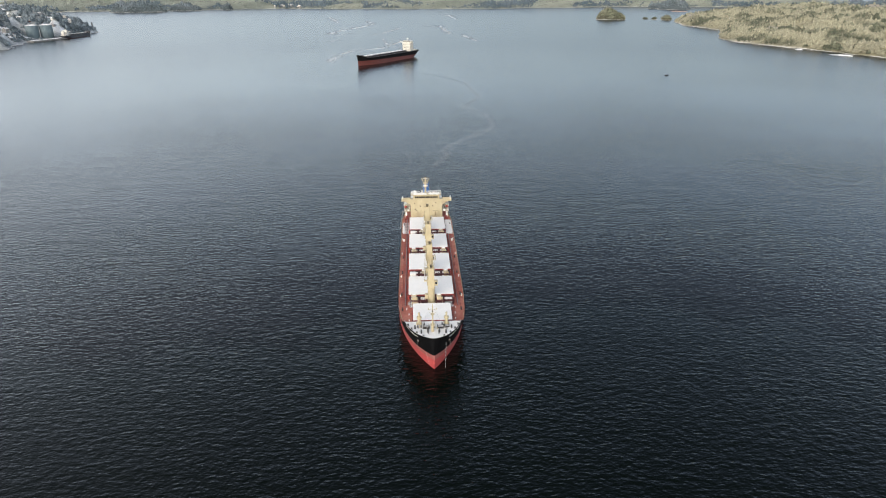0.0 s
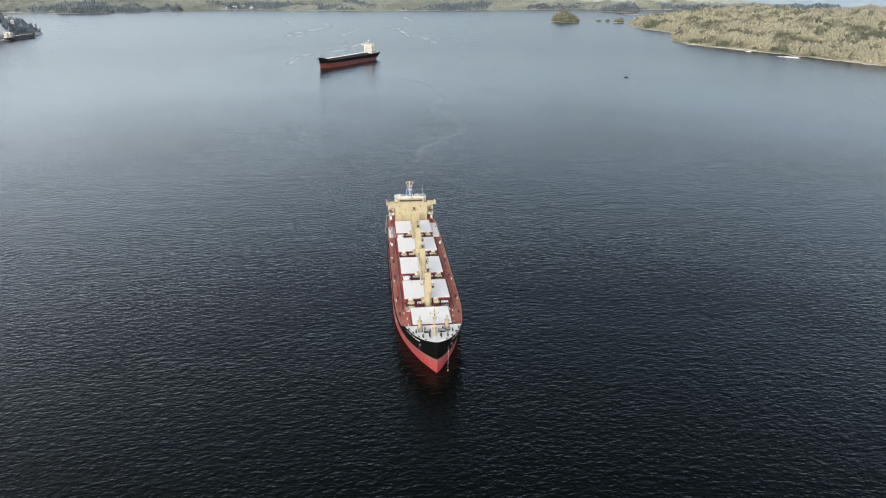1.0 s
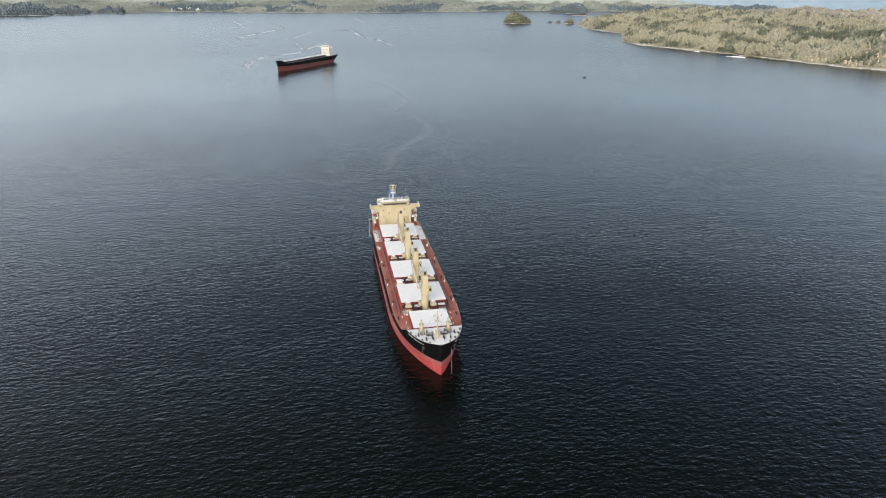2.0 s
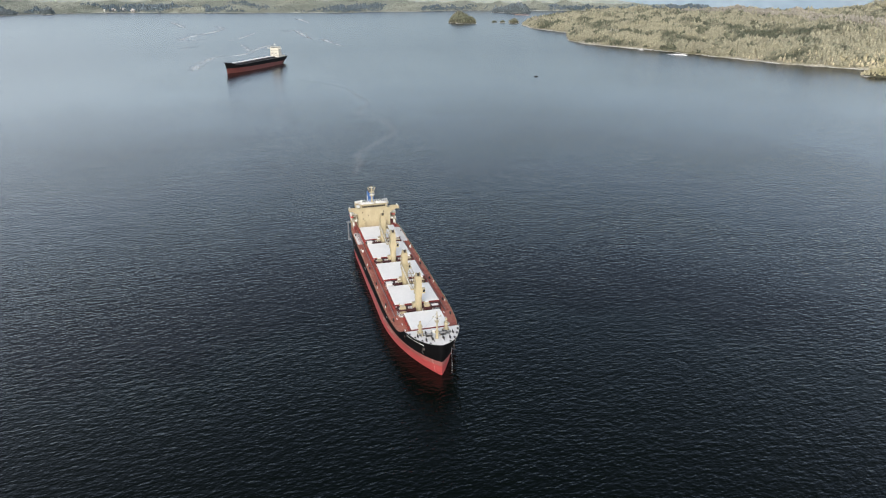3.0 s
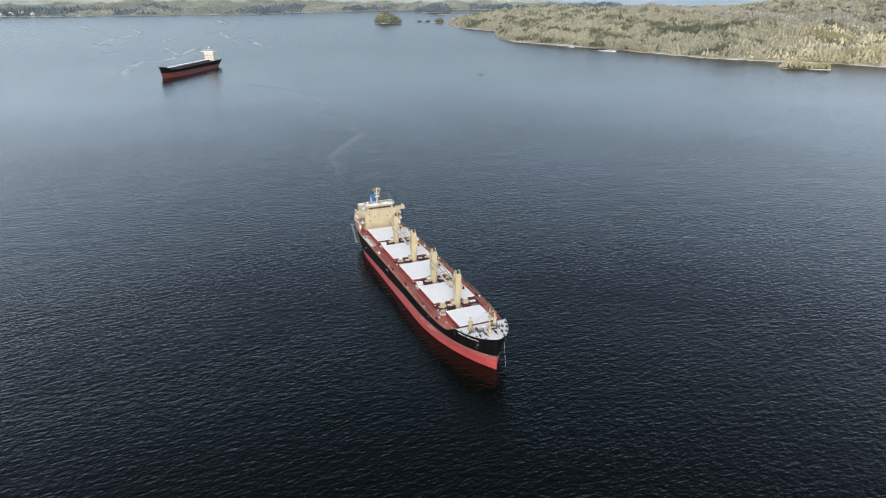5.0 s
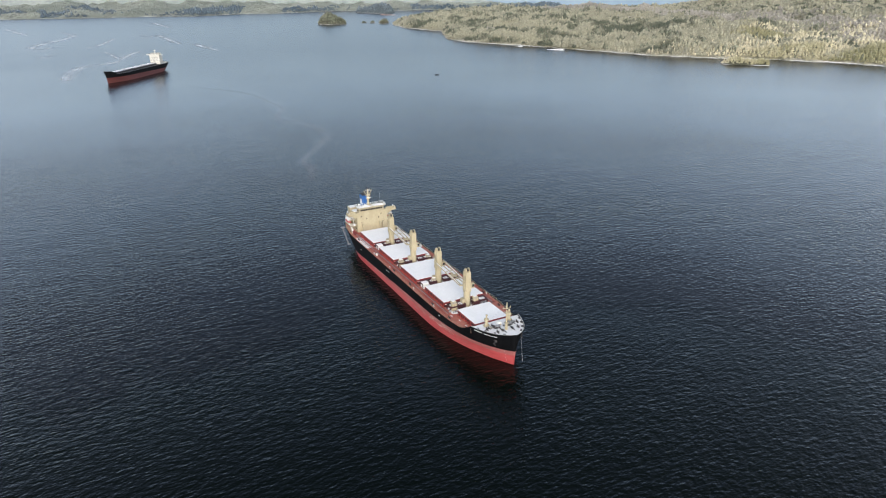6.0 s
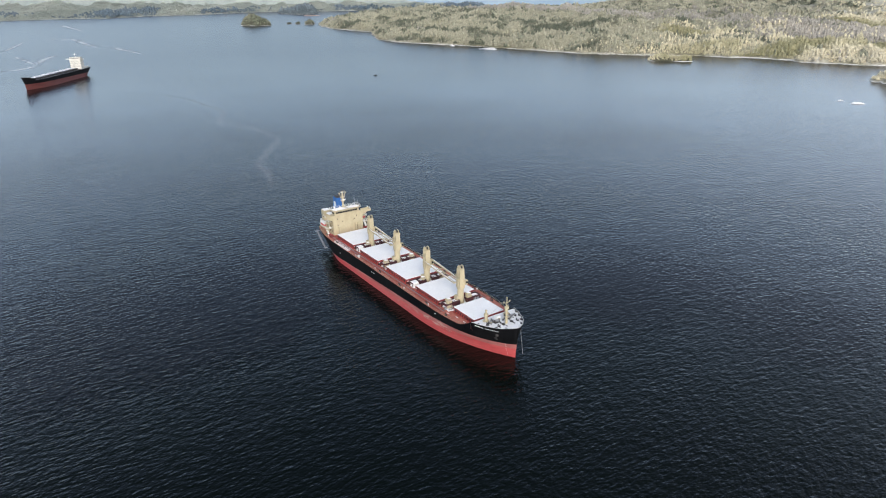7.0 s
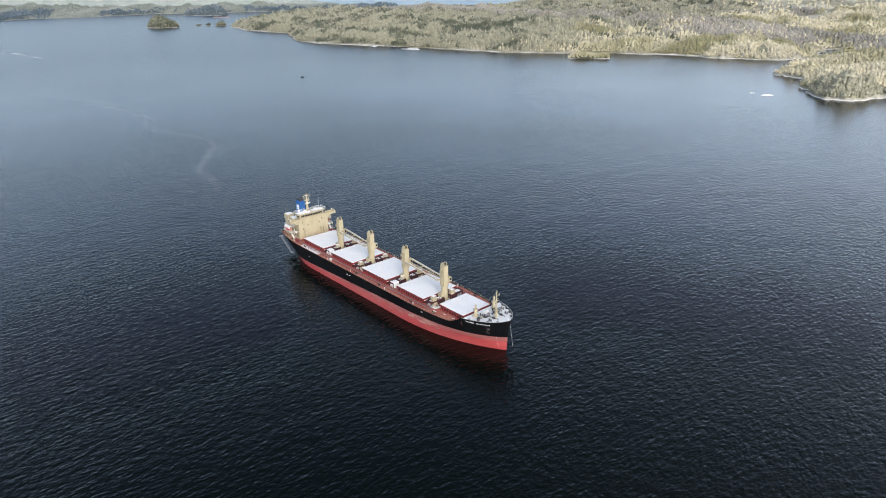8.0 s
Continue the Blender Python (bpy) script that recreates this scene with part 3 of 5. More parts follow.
    def build(self, ship, deck_mat, foc_mat, red=None, top=None):
        boot = lambda y: self.mark(y) * (1 - 0.32 * max(0.0, 1 - y / self.L) ** 0.4) if self.mark(y) > 0.3 else self.mark(y) - 0.1
        part("bottom_plating", self.shell(lambda y: -3.0, boot, rows=5), red or RED, ship, "bright red antifouling paint")
        part("boot_top", self.shell(boot, self.mark, rows=3), red or BOOT, ship, "faded brownish red band with scuffs")
        part("topside_plating", self.shell(self.mark, lambda y: self.deck + 0.35, rows=6), top or BLACK, ship, "dark topside paint")
        bow = self.shell(lambda y: self.deck + 0.35, self.foc_top, end=self.foc_end, rows=4, n=40)
        part("forecastle_plating", bow, top or BLACK, ship, "dark flared bow plating")
        part("main_deck", self.plate(self.deck, self.stem(self.deck) + 0.6, self.L - 0.3), deck_mat, ship)
        fd = part("forecastle_deck", self.plate(self.foc_z, self.stem(self.foc) + 0.4, self.foc_end - 0.05), foc_mat, ship)
        bm = fresh()
        w = self.half(self.foc_end, self.deck + 1) - 0.2
        box(bm, -w, w, self.foc_end - 0.3, self.foc_end - 0.1, self.deck, self.foc - 0.16)
        part("forecastle_bulkhead", bm, deck_mat, ship)
        return fd


def edge_rail(hull, y0, y1, side, z, n):
    """Stanchions and two rails along the deck's edge."""
    bm = fresh()
    pts = [Vector((side * (hull.half(y, z) - 0.35), y, z)) for y in np.linspace(y0, y1, n)]
    for a, b in zip(pts, pts[1:]):
        tube(bm, a, a + Vector((0, 0, 1.1)), 0.05, n=4)
        for h in (0.55, 1.1):
            tube(bm, a + Vector((0, 0, h)), b + Vector((0, 0, h)), 0.045, n=4)
    return bm



def mark_line(y):
    """The height of the black paint's lower edge: the ship floats bow high, with little cargo."""
    return float(np.interp(y, (-5, 0, 30, 56, 77, 101, 128, 143, 152, 165), (6.1, 6.0, 5.8, 5.3, 4.6, 3.7, 2.7, 2.2, 1.3, 0.4)))


main_hull = Hull(165.0, 28.2, 9.1, 12.2, 17.2, 13.9, mark_line)
ship = tagged(new("bulk_carrier"), "black and red bulk carrier, cream cranes, snow-covered hatches, at anchor", "cargo ship")
main_hull.build(ship, DECK, SNOW)
post_mesh = bpy.data.meshes.new("stanchion")
bm = tube(fresh(), (0, 0, 0), (0, 0, 1.1), 0.03, n=4)
bm.to_mesh(post_mesh)
bm.free()
post_mesh.materials.append(CREAM)
for side in (-1, 1):
    pts = [Vector((side * (main_hull.half(y, 9.1) - 0.35), y, 9.1)) for y in np.linspace(19, 164, 90)]
    bm = fresh()
    for a, b in zip(pts, pts[1:]):
        for h in (0.55, 1.1):
            tube(bm, a + Vector((0, 0, h)), b + Vector((0, 0, h)), 0.028, n=4)
    rail = part("railing", bm, CREAM, ship, "thin cream deck railing")
    for p in pts:
        post = new("stanchion", post_mesh)
        post.parent = rail
        post.matrix_basis = Matrix.Translation(p)
step = lambda y: 9.45 + (main_hull.foc_top(17.2) - 9.45) * max(0.0, 1 - (y - 17.2) / 7.0) ** 1.6
part("sloping_bulwark", main_hull.shell(lambda y: 9.45, step, end=24.2, start=15.9, rows=3, n=14), BLACK, ship, "dark plating sloping down abaft the forecastle")
bm = fresh()
for s in (-1, 1):
    pts = [(s * (main_hull.half(y, main_hull.foc_top(y)) - 0.06), y, main_hull.foc_top(y) + 0.05) for y in np.linspace(1.25, 17.1, 26)]
    for a, b in zip(pts, pts[1:]):
        beam(bm, a, b, 0.12, 0.1)
part("bulwark_cap", bm, WHITE, ship, "white bulwark rail round the bow")


def on_hull(y, z, side, out=0.03):
    return Vector((side * (main_hull.half(y, z) + out), y, z))


# marks on the hull: bars for the name, draught scales, fairlead plates
for side in (-1, 1):
    for k in range(15):
        if k != 8:
            y = 6.2 + 0.62 * k
            a, b = on_hull(y, 11.75, side, 0.0), on_hull(y + 0.42, 11.75, side, 0.0)
            part("name_bar", beam(fresh(), a, b, 0.05, 0.34), WHITE, ship, "small white painted bar")
    for k in range(9 if side < 0 else 0):
        z = 0.7 + 0.62 * k
        bm = fresh()
        beam(bm, on_hull(5.2, z, side, 0.04), on_hull(5.30, z, side, 0.04), 0.06, 0.12)
        part("draught_mark", bm, WHITE, ship, "small white draught mark")
    for y, z in ((38.0, 8.2), (91.0, 7.6), (93.2, 7.5), (128, 6.0)):
        bm = fresh()
        beam(bm, on_hull(y, z, side, 0.06), on_hull(y + 1.0, z, side, 0.06), 0.1, 0.3)
        part("hull_marking", bm, WHITE, ship, "small white painted plate")
    bm = fresh()
    tube(bm, on_hull(7.2, 9.6, side, -0.2), on_hull(7.2, 9.6, side, 0.45), 0.75, 0.65, 12)
    pocket = part("hawse_pipe", bm, DARK, ship)
    bm = fresh()
    a = on_hull(7.2, 9.3, side, 0.55)
    beam(bm, a + Vector((0, 0, 0.6)), a + Vector((0, 0, -1.3)), 0.3, 0.3)
    beam(bm, a + Vector((0, -0.9, -1.0)), a + Vector((0, 0.9, -1.0)), 0.35, 0.45)
    part("anchor", bm, DARK, pocket, "dark stockless anchor")
bm = fresh()
p, q = on_hull(5.2, 9.8, 1, 0.3), Vector((4.1, 2.6, -1.0))
n_links = 34
for k in range(n_links):
    a, b = p.lerp(q, k / n_links), p.lerp(q, (k + 0.8) / n_links)
    beam(bm, a, b, 0.15 if k % 2 else 0.07, 0.07 if k % 2 else 0.15)
part("anchor_chain", bm, GREY, ship, "grey anchor chain hanging into the water")

# rust and scuffs on the side, each a thin uneven plate of its own shape
rng = random.Random(4)
for k in range(44):
    y, z = (rng.uniform(22, 120), rng.uniform(2.0, 4.2)) if k % 3 else (rng.uniform(31, 47), rng.uniform(2.9, 5.0))
    z = min(z, mark_line(y) - 0.5)
    w, h = rng.uniform(0.8, 3.4), rng.uniform(0.10, 0.40)
    bm = fresh()
    ring = [on_hull(y + w * math.cos(a) * rng.uniform(0.6, 1), z + h * math.sin(a) * rng.uniform(0.5, 1), -1, 0.02) for a in np.linspace(0, 6.28, 11)[:-1]]
    bm.faces.new([bm.verts.new(v) for v in ring])
    part("scuff", bm, SCUFF if k % 3 == 0 else BOOT, ship, "pale scuffed patch in the red paint")

HATCHES = ((19.5, 33.9, 7.7), (42.3, 60.6, 9.6), (68.6, 87.5, 9.6), (95.4, 114.2, 9.6), (121.5, 140.7, 9.6))


def hatch(y0, y1, w):
    bm = fresh()
    box(bm, -w + 0.3, w - 0.3, y0 + 0.3, y1 - 0.3, 9.1, 10.5)
    part("hatch_coaming", bm, MAROON, ship, "dark red coaming with bracket stays")
    n = round((y1 - y0) / 1.6)
    v = [(0, -0.06, 9.1), (0.85, -0.06, 9.1), (0.25, -0.06, 10.4), (0, -0.06, 10.4)]
    stay = bpy.data.meshes.new("coaming_stay")
    stay.from_pydata(v + [(x, 0.06, z) for x, _, z in v], [], [(0, 1, 2, 3), (7, 6, 5, 4), (0, 4, 5, 1), (1, 5, 6, 2), (2, 6, 7, 3)])
    stay.materials.append(STAY)
    for k in range(n):
        for s in (-1, 1):
            ob = new("coaming_stay", stay)
            ob.parent = ship
            ob.matrix_basis = Matrix.Translation((s * (w - 0.3), y0 + 0.9 + (y1 - y0 - 1.8) * k / (n - 1), 0)) @ Matrix.Rotation(0 if s > 0 else math.pi, 4, "Z")
    for yy in (y0, y1):
        d = -1 if yy == y0 else 1
        lo, hi = sorted((yy - d * 0.25, yy + d * 0.42))
        ledge = part("coaming_ledge", box(fresh(), -w + 0.1, w - 0.1, lo, hi, 10.38, 10.5), STAY, ship)
        lo, hi = sorted((yy + d * 0.05, yy + d * 0.40))
        part("snow_line", soft(box(fresh(), -w + 0.3, w - 0.3, lo, hi, 10.504, 10.60), 0.03), SNOW, ledge, "thin line of snow on the ledge")
    bm = soft(box(fresh(), -w, w, y0, y1, 10.62, 11.42), 0.05)
    cover = part("hatch_cover", bm, COAMING, ship, "red steel hatch cover under smooth white snow")
    part("snow_layer", soft(box(fresh(), -w + 0.02, w - 0.02, y0 + 0.02, y1 - 0.02, 11.43, 11.62), 0.09, 2), SNOW, cover, "smooth unbroken snow")
    for s in (-1, 1):
        for y in np.linspace(y0 + 1.5, y1 - 1.5, 4):
            bm = box(fresh(), s * (w + 0.12) - 0.22, s * (w + 0.12) + 0.22, y - 0.2, y + 0.2, 10.5, 10.95)
            part("hatch_wheel", bm, DARK, cover)


for y0, y1, w in HATCHES:
    hatch(y0, y1, w)


def deck_crane(y, jib_to=None):
    bm = fresh()
    tube(bm, (0, y, 9.1), (0, y, 15.6), 1.55, 1.42, 20)
    tube(bm, (0, y, 15.55), (0, y, 16.1), 1.58, 1.58, 20)
    # winch house at the foot
    soft(box(bm, -2.7, -1.35, y - 1.0, y + 1.1, 9.1, 13.0), 0.08)
    crane = part("deck_crane", bm, CREAM, ship, "cream deck crane on a round pedestal")
    bm = box(fresh(), -1.35, 1.35, y - 1.45, y + 1.45, 16.1, 25.0, 0.17)
    box(bm, -1.75, -1.3, y - 0.8, y + 0.8, 17.0, 20.5)
    soft(bm, 0.12)
    part("crane_tower", bm, CREAM, crane)
    bm = fresh()
    for s in (-0.72, 0.72):
        box(bm, s - 0.22, s + 0.22, y - 1.0, y + 0.7, 25.0, 26.5, 0.14)
    box(bm, -1.0, 1.0, y + 0.2, y + 1.05, 25.0, 25.9)
    box(bm, -1.62, -1.05, y - 0.4, y + 0.4, 23.2, 24.6)
    head = part("sheave_head", bm, CREAM, crane)
    bm = fresh()
    for s in (-0.3, 0.0, 0.3):
        tube(bm, (s - 0.08, y - 0.3, 25.75), (s + 0.08, y - 0.3, 25.75), 0.62, n=14)
    part("sheave", bm, DARK, head, "dark grooved rope wheel")
    bm = fresh()
    box(bm, -1.95, -1.15, y - 1.1, y + 1.1, 21.6, 21.72)
    for a, b in (((-1.93, y - 1.08), (-1.93, y + 1.08)), ((-1.93, y - 1.08), (-1.2, y - 1.08)), ((-1.93, y + 1.08), (-1.2, y + 1.08))):
        for z in (22.2, 22.7):
            beam(bm, (*a, z), (*b, z), 0.05, 0.05)
    for yy in (y - 1.08, y, y + 1.08):
        beam(bm, (-1.93, yy, 21.7), (-1.93, yy, 22.7), 0.05, 0.05)
    part("service_platform", bm, CREAM, crane)
    bm = fresh()
    for k in range(14):
        tube(bm, (-0.3, y + 1.52, 16.4 + 0.62 * k), (0.3, y + 1.52, 16.4 + 0.62 * k), 0.05, n=4)
    for s in (-0.3, 0.3):
        tube(bm, (s, y + 1.52, 16.2), (s, y + 1.52, 25.2), 0.05, n=4)
    part("ladder", bm, GREY, crane)
    bm = soft(box(fresh(), 1.3, 2.6, y - 1.9, y - 0.2, 17.6, 19.7), 0.1)
    cab = part("operator_cab", bm, CREAM, crane)
    bm = box(fresh(), 1.5, 2.4, y - 1.93, y - 1.88, 18.3, 19.4)
    part("cab_window", bm, GLASS, cab, "dark cab window")
    if jib_to:
        bm = fresh()
        for s in (-1, 1):
            beam(bm, (s * 2.1, y - 0.8, 20.0), (s * 1.9 - 0.8, jib_to, 18.6), 0.4, 0.55)
            beam(bm, (s * 0.9, y - 1.5, 18.6), (s * 0.9 - 0.8, jib_to + 0.5, 18.4), 0.26, 0.35)
        for f in (0.04, 0.4, 0.72):
            yy = y - 0.8 + (jib_to - y + 0.8) * f
            beam(bm, (-2.1, yy, 19.7 - 1.4 * f), (2.0 - 0.4 * f, yy, 19.7 - 1.4 * f), 0.22, 0.22)
        beam(bm, (-2.9, jib_to, 18.6), (1.4, jib_to, 18.6), 0.5, 0.5)
        jib = part("jib", bm, CREAM, crane, "cream twin-beam jib lying level forward")
        bm = fresh()
        for s in (-1, 1):
            beam(bm, (s * 2.1, y - 2.5, 20.29), (s * 1.9 - 0.8, jib_to + 1.0, 19.03), 0.2, 0.12)
        part("snow_line", bm, SNOW, jib, "snow lying along the beams")


deck_crane(39.5)
deck_crane(66.0, 40.6)
deck_crane(92.8)
deck_crane(119.6, 94.2)


def ventilator(x, y, top, r=0.95):
    bm = soft(box(fresh(), x - r * 0.9, x + r * 0.9, y - r * 0.85, y + r * 0.85, 9.1, top - 1.1), 0.06)
    head = soft(box(fresh(), x - r * 1.08, x + r * 1.08, y - r * 1.02, y + r * 1.02, top - 1.09, top, 0.06), 0.08)
    tube(bm, (x + r * 1.3, y - r * 0.5, 9.1), (x + r * 1.3, y - r * 0.5, top - 1.6), r * 0.34, n=10)
    tube(bm, (x + r * 1.3, y - r * 0.5, top - 1.6), (x + r * 1.3, y - r * 0.5, top - 1.1), r * 0.46, r * 0.3, 10)
    post = part("ventilator", bm, CREAM, ship, "cream square ventilator trunk with a wider head")
    part("ventilator_head", head, CREAM, post)
    bm = fresh()
    for k in range(4):
        box(bm, x - r * 0.8, x + r * 0.8, y - r * 1.02 - 0.03, y - r * 1.02 + 0.05, top - 0.95 + 0.22 * k, top - 0.87 + 0.22 * k)
    part("louvre", bm, GREY, post)
    part("snow_cap", soft(box(fresh(), x - r * 0.85, x + r * 0.85, y - r * 0.8, y + r * 0.8, top + 0.004, top + 0.13), 0.05), SNOW, post)


def snow_patch(x0, x1, y0, y1, z, seed, fill=0.85):
    """An uneven low drift with a ragged outline."""
    rng = random.Random(seed)
    bm = fresh()
    cx, cy, n = (x0 + x1) / 2, (y0 + y1) / 2, 28
    ring = []
    for k in range(n):
        a = 2 * math.pi * k / n
        c, s = math.cos(a), math.sin(a)
        e = max(abs(c), abs(s))
        f = rng.uniform(fill, 1.0)
        ring.append((cx + (x1 - x0) / 2 * c / e * f, cy + (y1 - y0) / 2 * s / e * f))
    low = [bm.verts.new((x, y, z)) for x, y in ring]
    mid = [bm.verts.new((cx + (x - cx) * 0.93, cy + (y - cy) * 0.96, z + rng.uniform(0.07, 0.12))) for x, y in ring]
    for k in range(n):
        bm.faces.new((low[k], low[(k + 1) % n], mid[(k + 1) % n], mid[k]))
    bm.faces.new(mid)
    return bm


def winch(x, y, z=9.1, size=1.0):
    bm = fresh()
    box(bm, x - 1.3 * size, x + 1.3 * size, y - 0.7 * size, y + 0.7 * size, z, z + 0.35 * size)
    for s in (-1, 1):
        box(bm, x + s * 1.15 * size - 0.1, x + s * 1.15 * size + 0.1, y - 0.5 * size, y + 0.5 * size, z + 0.3 * size, z + 1.3 * size)
    body = part("mooring_winch", bm, DARK, ship, "dark deck winch dusted with snow")
    bm = fresh()
    tube(bm, (x - 1.0 * size, y, z + 0.85 * size), (x + 1.0 * size, y, z + 0.85 * size), 0.36 * size, n=12)
    for s in (-0.95, 0.0, 0.95):
        tube(bm, (x + s * size - 0.06, y, z + 0.85 * size), (x + s * size + 0.06, y, z + 0.85 * size), 0.6 * size, n=12)
    part("drum", bm, GREY, body)


def bollard(x, y, z=9.1, mat=None):
    bm = fresh()
    box(bm, x - 0.28, x + 0.28, y - 0.85, y + 0.85, z, z + 0.12)
    for s in (-0.5, 0.5):
        tube(bm, (x, y + s, z + 0.1), (x, y + s, z + 0.75), 0.22, 0.2, 10)
        tube(bm, (x, y + s, z + 0.75), (x, y + s, z + 0.85), 0.28, 0.28, 10)
    part("bollard", bm, mat or DARK, ship)


# what stands on the cross decks between the hatches
GAPS = ((38.2, 0), (64.6, 1), (91.4, 0), (117.9, 1))
for n, (y, boxed) in enumerate(GAPS):
    part("snow_drift", snow_patch(-9.4, 9.4, y - 3.4, y + 3.4, 9.1, 30 + n, 0.9), SNOW, ship, "snow lying on the cross deck")
    for x0, x1 in ((-8.9, -5.2), (-4.9, -1.9), (1.9, 4.9), (5.2, 8.9)):
        bm = fresh()
        for f in (-1, 1):
            beam(bm, (x0, y + 0.9 + f * 1.6, 11.0), (x1, y + 0.9 + f * 1.6, 11.0), 0.5, 0.7)
            beam(bm, ((x0 + x1) / 2 + f * (x1 - x0) / 2, y - 0.7, 11.0), ((x0 + x1) / 2 + f * (x1 - x0) / 2, y + 2.5, 11.0), 0.45, 0.69)
            for g in (-1, 1):
                tube(bm, ((x0 + x1) / 2 + f * (x1 - x0) / 2, y + 0.9 + g * 1.6, 9.1), ((x0 + x1) / 2 + f * (x1 - x0) / 2, y + 0.9 + g * 1.6, 11.05), 0.3, n=8)
        stow = part("stowage_frame", bm, MAROON, ship, "dark maroon steel frame with snow inside")
        part("snow_fill", soft(box(fresh(), x0 + 0.35, x1 - 0.35, y - 0.35, y + 2.1, 10.5, 11.1), 0.12), SNOW, stow)
    for x0, x1 in ((-4.4, -2.3), (2.3, 4.4)):
        bm = soft(box(fresh(), x0, x1, y - 1.5, y + 1.4, 9.1, 10.7), 0.08)
        box(bm, x0 + 0.3, x1 - 0.3, y - 0.9, y + 0.9, 10.7, 11.2)
        gear = part("hydraulic_house", bm, MAROON, ship, "dark red machinery housing between hatches")
        part("snow_cap", soft(box(fresh(), x0 + 0.6, x1 - 0.6, y - 0.55, y + 0.5, 11.205, 11.32), 0.04), SNOW, gear)
    for yy in (y - 2.6, y + 2.5):
        bm = fresh()
        for x in np.linspace(-8.8, 8.8, 15):
            tube(bm, (x, yy, 9.1), (x, yy, 10.3), 0.07, n=5)
        for z in (9.75, 10.3):
            tube(bm, (-8.8, yy, z), (8.8, yy, z), 0.09, n=5)
        part("pipe_rail", bm, MAROON, ship, "dark red pipe rail")
    if boxed:
        bm = soft(box(fresh(), -9.0, -6.4, y - 1.5, y + 1.4, 9.1, 11.3), 0.08)
        locker = part("deck_locker", bm, WHITE, ship, "white deck locker capped with snow")
        part("snow_cap", soft(box(fresh(), -9.05, -6.35, y - 1.55, y + 1.45, 11.305, 11.55), 0.1, 2), SNOW, locker)
        ventilator(7.1, y, 12.9)
        ventilator(-2.9, y + 0.4, 12.6, 0.8)
    else:
        ventilator(-7.3, y, 13.6 if n == 0 else 12.8)
        ventilator(3.1 if n == 0 else 7.2, y, 13.5 if n == 0 else 12.7)
for k, (x, y, z) in enumerate(((7.6, 37.6, 9.3), (8.4, 38.2, 9.5), (6.6, 38.6, 9.4), (-9.2, 37.5, 9.4))):
    part("deck_gear", soft(box(fresh(), x - 0.5, x + 0.5, y - 0.4, y + 0.4, 9.1, z + 0.8), 0.06), GREY, ship, "loose grey gear on the cross deck")

# drifts on the side decks by the house and on the foredeck
part("snow_drift", snow_patch(9.8, 13.5, 119.5, 142, 9.5, 51, 0.94), SNOW, ship, "broad white drift over the pipes of the port side deck")
part("snow_bank", soft(box(fresh(), 10.0, 13.3, 120.2, 141.4, 9.1, 9.52), 0.1), SNOW, ship, "packed snow under the drift")
part("snow_drift", snow_patch(-13.5, -9.9, 121, 139, 9.1, 52, 0.94), SNOW, ship, "drift between the pipes on the starboard side deck")
for k, (x, y) in enumerate(((-9.3, 29), (-9.2, 24), (-10.4, 34), (9.4, 30), (9.2, 25), (9.8, 35))):
    part("snow_drift", snow_patch(x - 0.28, x + 0.28, y - 1.0, y + 1.0, 9.1, 60 + k, 0.4), SNOW, ship, "patchy snow on the foredeck")

# pipes and walkways along the side decks
for side in (-1, 1):
    for k, (x, r) in enumerate(((10.55, 0.09), (10.95, 0.13), (11.4, 0.09), (12.0, 0.07))):
        bm = fresh()
        tube(bm, (side * x, 36, 9.45), (side * x, 144, 9.45), r, n=6)
        for y in np.arange(37, 144, 6.0):
            box(bm, side * x - 0.12, side * x + 0.12, y - 0.08, y + 0.08, 9.1, 9.45)
        part("deck_pipe", bm, (COAMING, GREY, DECK, COAMING)[k], ship)
    for y in (21, 33, 47, 70, 88, 111, 135, 150):
        bollard(side * (main_hull.half(y, 9.1) - 1.5), y)
    for y in (45, 65, 92, 112, 130):
        bm = fresh()
        x = side * (main_hull.half(y, 9.1) - 1.0)
        tube(bm, (x, y, 9.1), (x, y, 9.9), 0.16, n=8)
        tube(bm, (x, y, 9.9), (x, y, 10.15), 0.3, 0.2, 8)
        part("air_pipe", bm, WHITE, ship)
    bm = soft(box(fresh(), side * 12.4 - 0.45, side * 12.4 + 0.45, 109.8, 111.0, 9.1, 10.1), 0.08)
    part("gangway_locker", bm, WHITE, ship)

FZ = main_hull.foc_z
# forecastle: windlasses, mast, posts, fairleads
bm = fresh()
tube(bm, (-0.3, 8.3, 12.4), (-0.3, 8.3, 15.6), 0.62, 0.5, 12)
box(bm, -1.1, 0.5, 7.5, 9.1, 15.55, 15.7)
mast = part("foremast", bm, CREAM, ship, "slim cream foremast with crosstrees")
bm = fresh()
for s in (-1, 1):
    tube(bm, (-0.3, 8.3, 21.6), (-0.3 + s * 1.5, 8.3, 22.1), 0.08, n=6)
    tube(bm, (-0.3 + s * 1.5, 8.3, 21.8), (-0.3 + s * 1.5, 8.3, 22.5), 0.16, n=8)
    tube(bm, (-0.3, 8.3, 20.2), (-0.3 + s * 1.2, 8.3, 20.6), 0.08, n=6)
part("crosstree", bm, CREAM, mast)
part("mast_top", soft(box(fresh(), -1.0, 0.4, 7.7, 8.9, 19.8, 20.0), 0.03), CREAM, mast)
bm = fresh()
for s in (-1, 1):
    tube(bm, (-0.3, 8.3, 23.6), (-0.3 + s * 3.5, 16.8, 12.3), 0.03, n=4)
part("mast_stay", bm, GREY, mast, "thin grey wire stays")
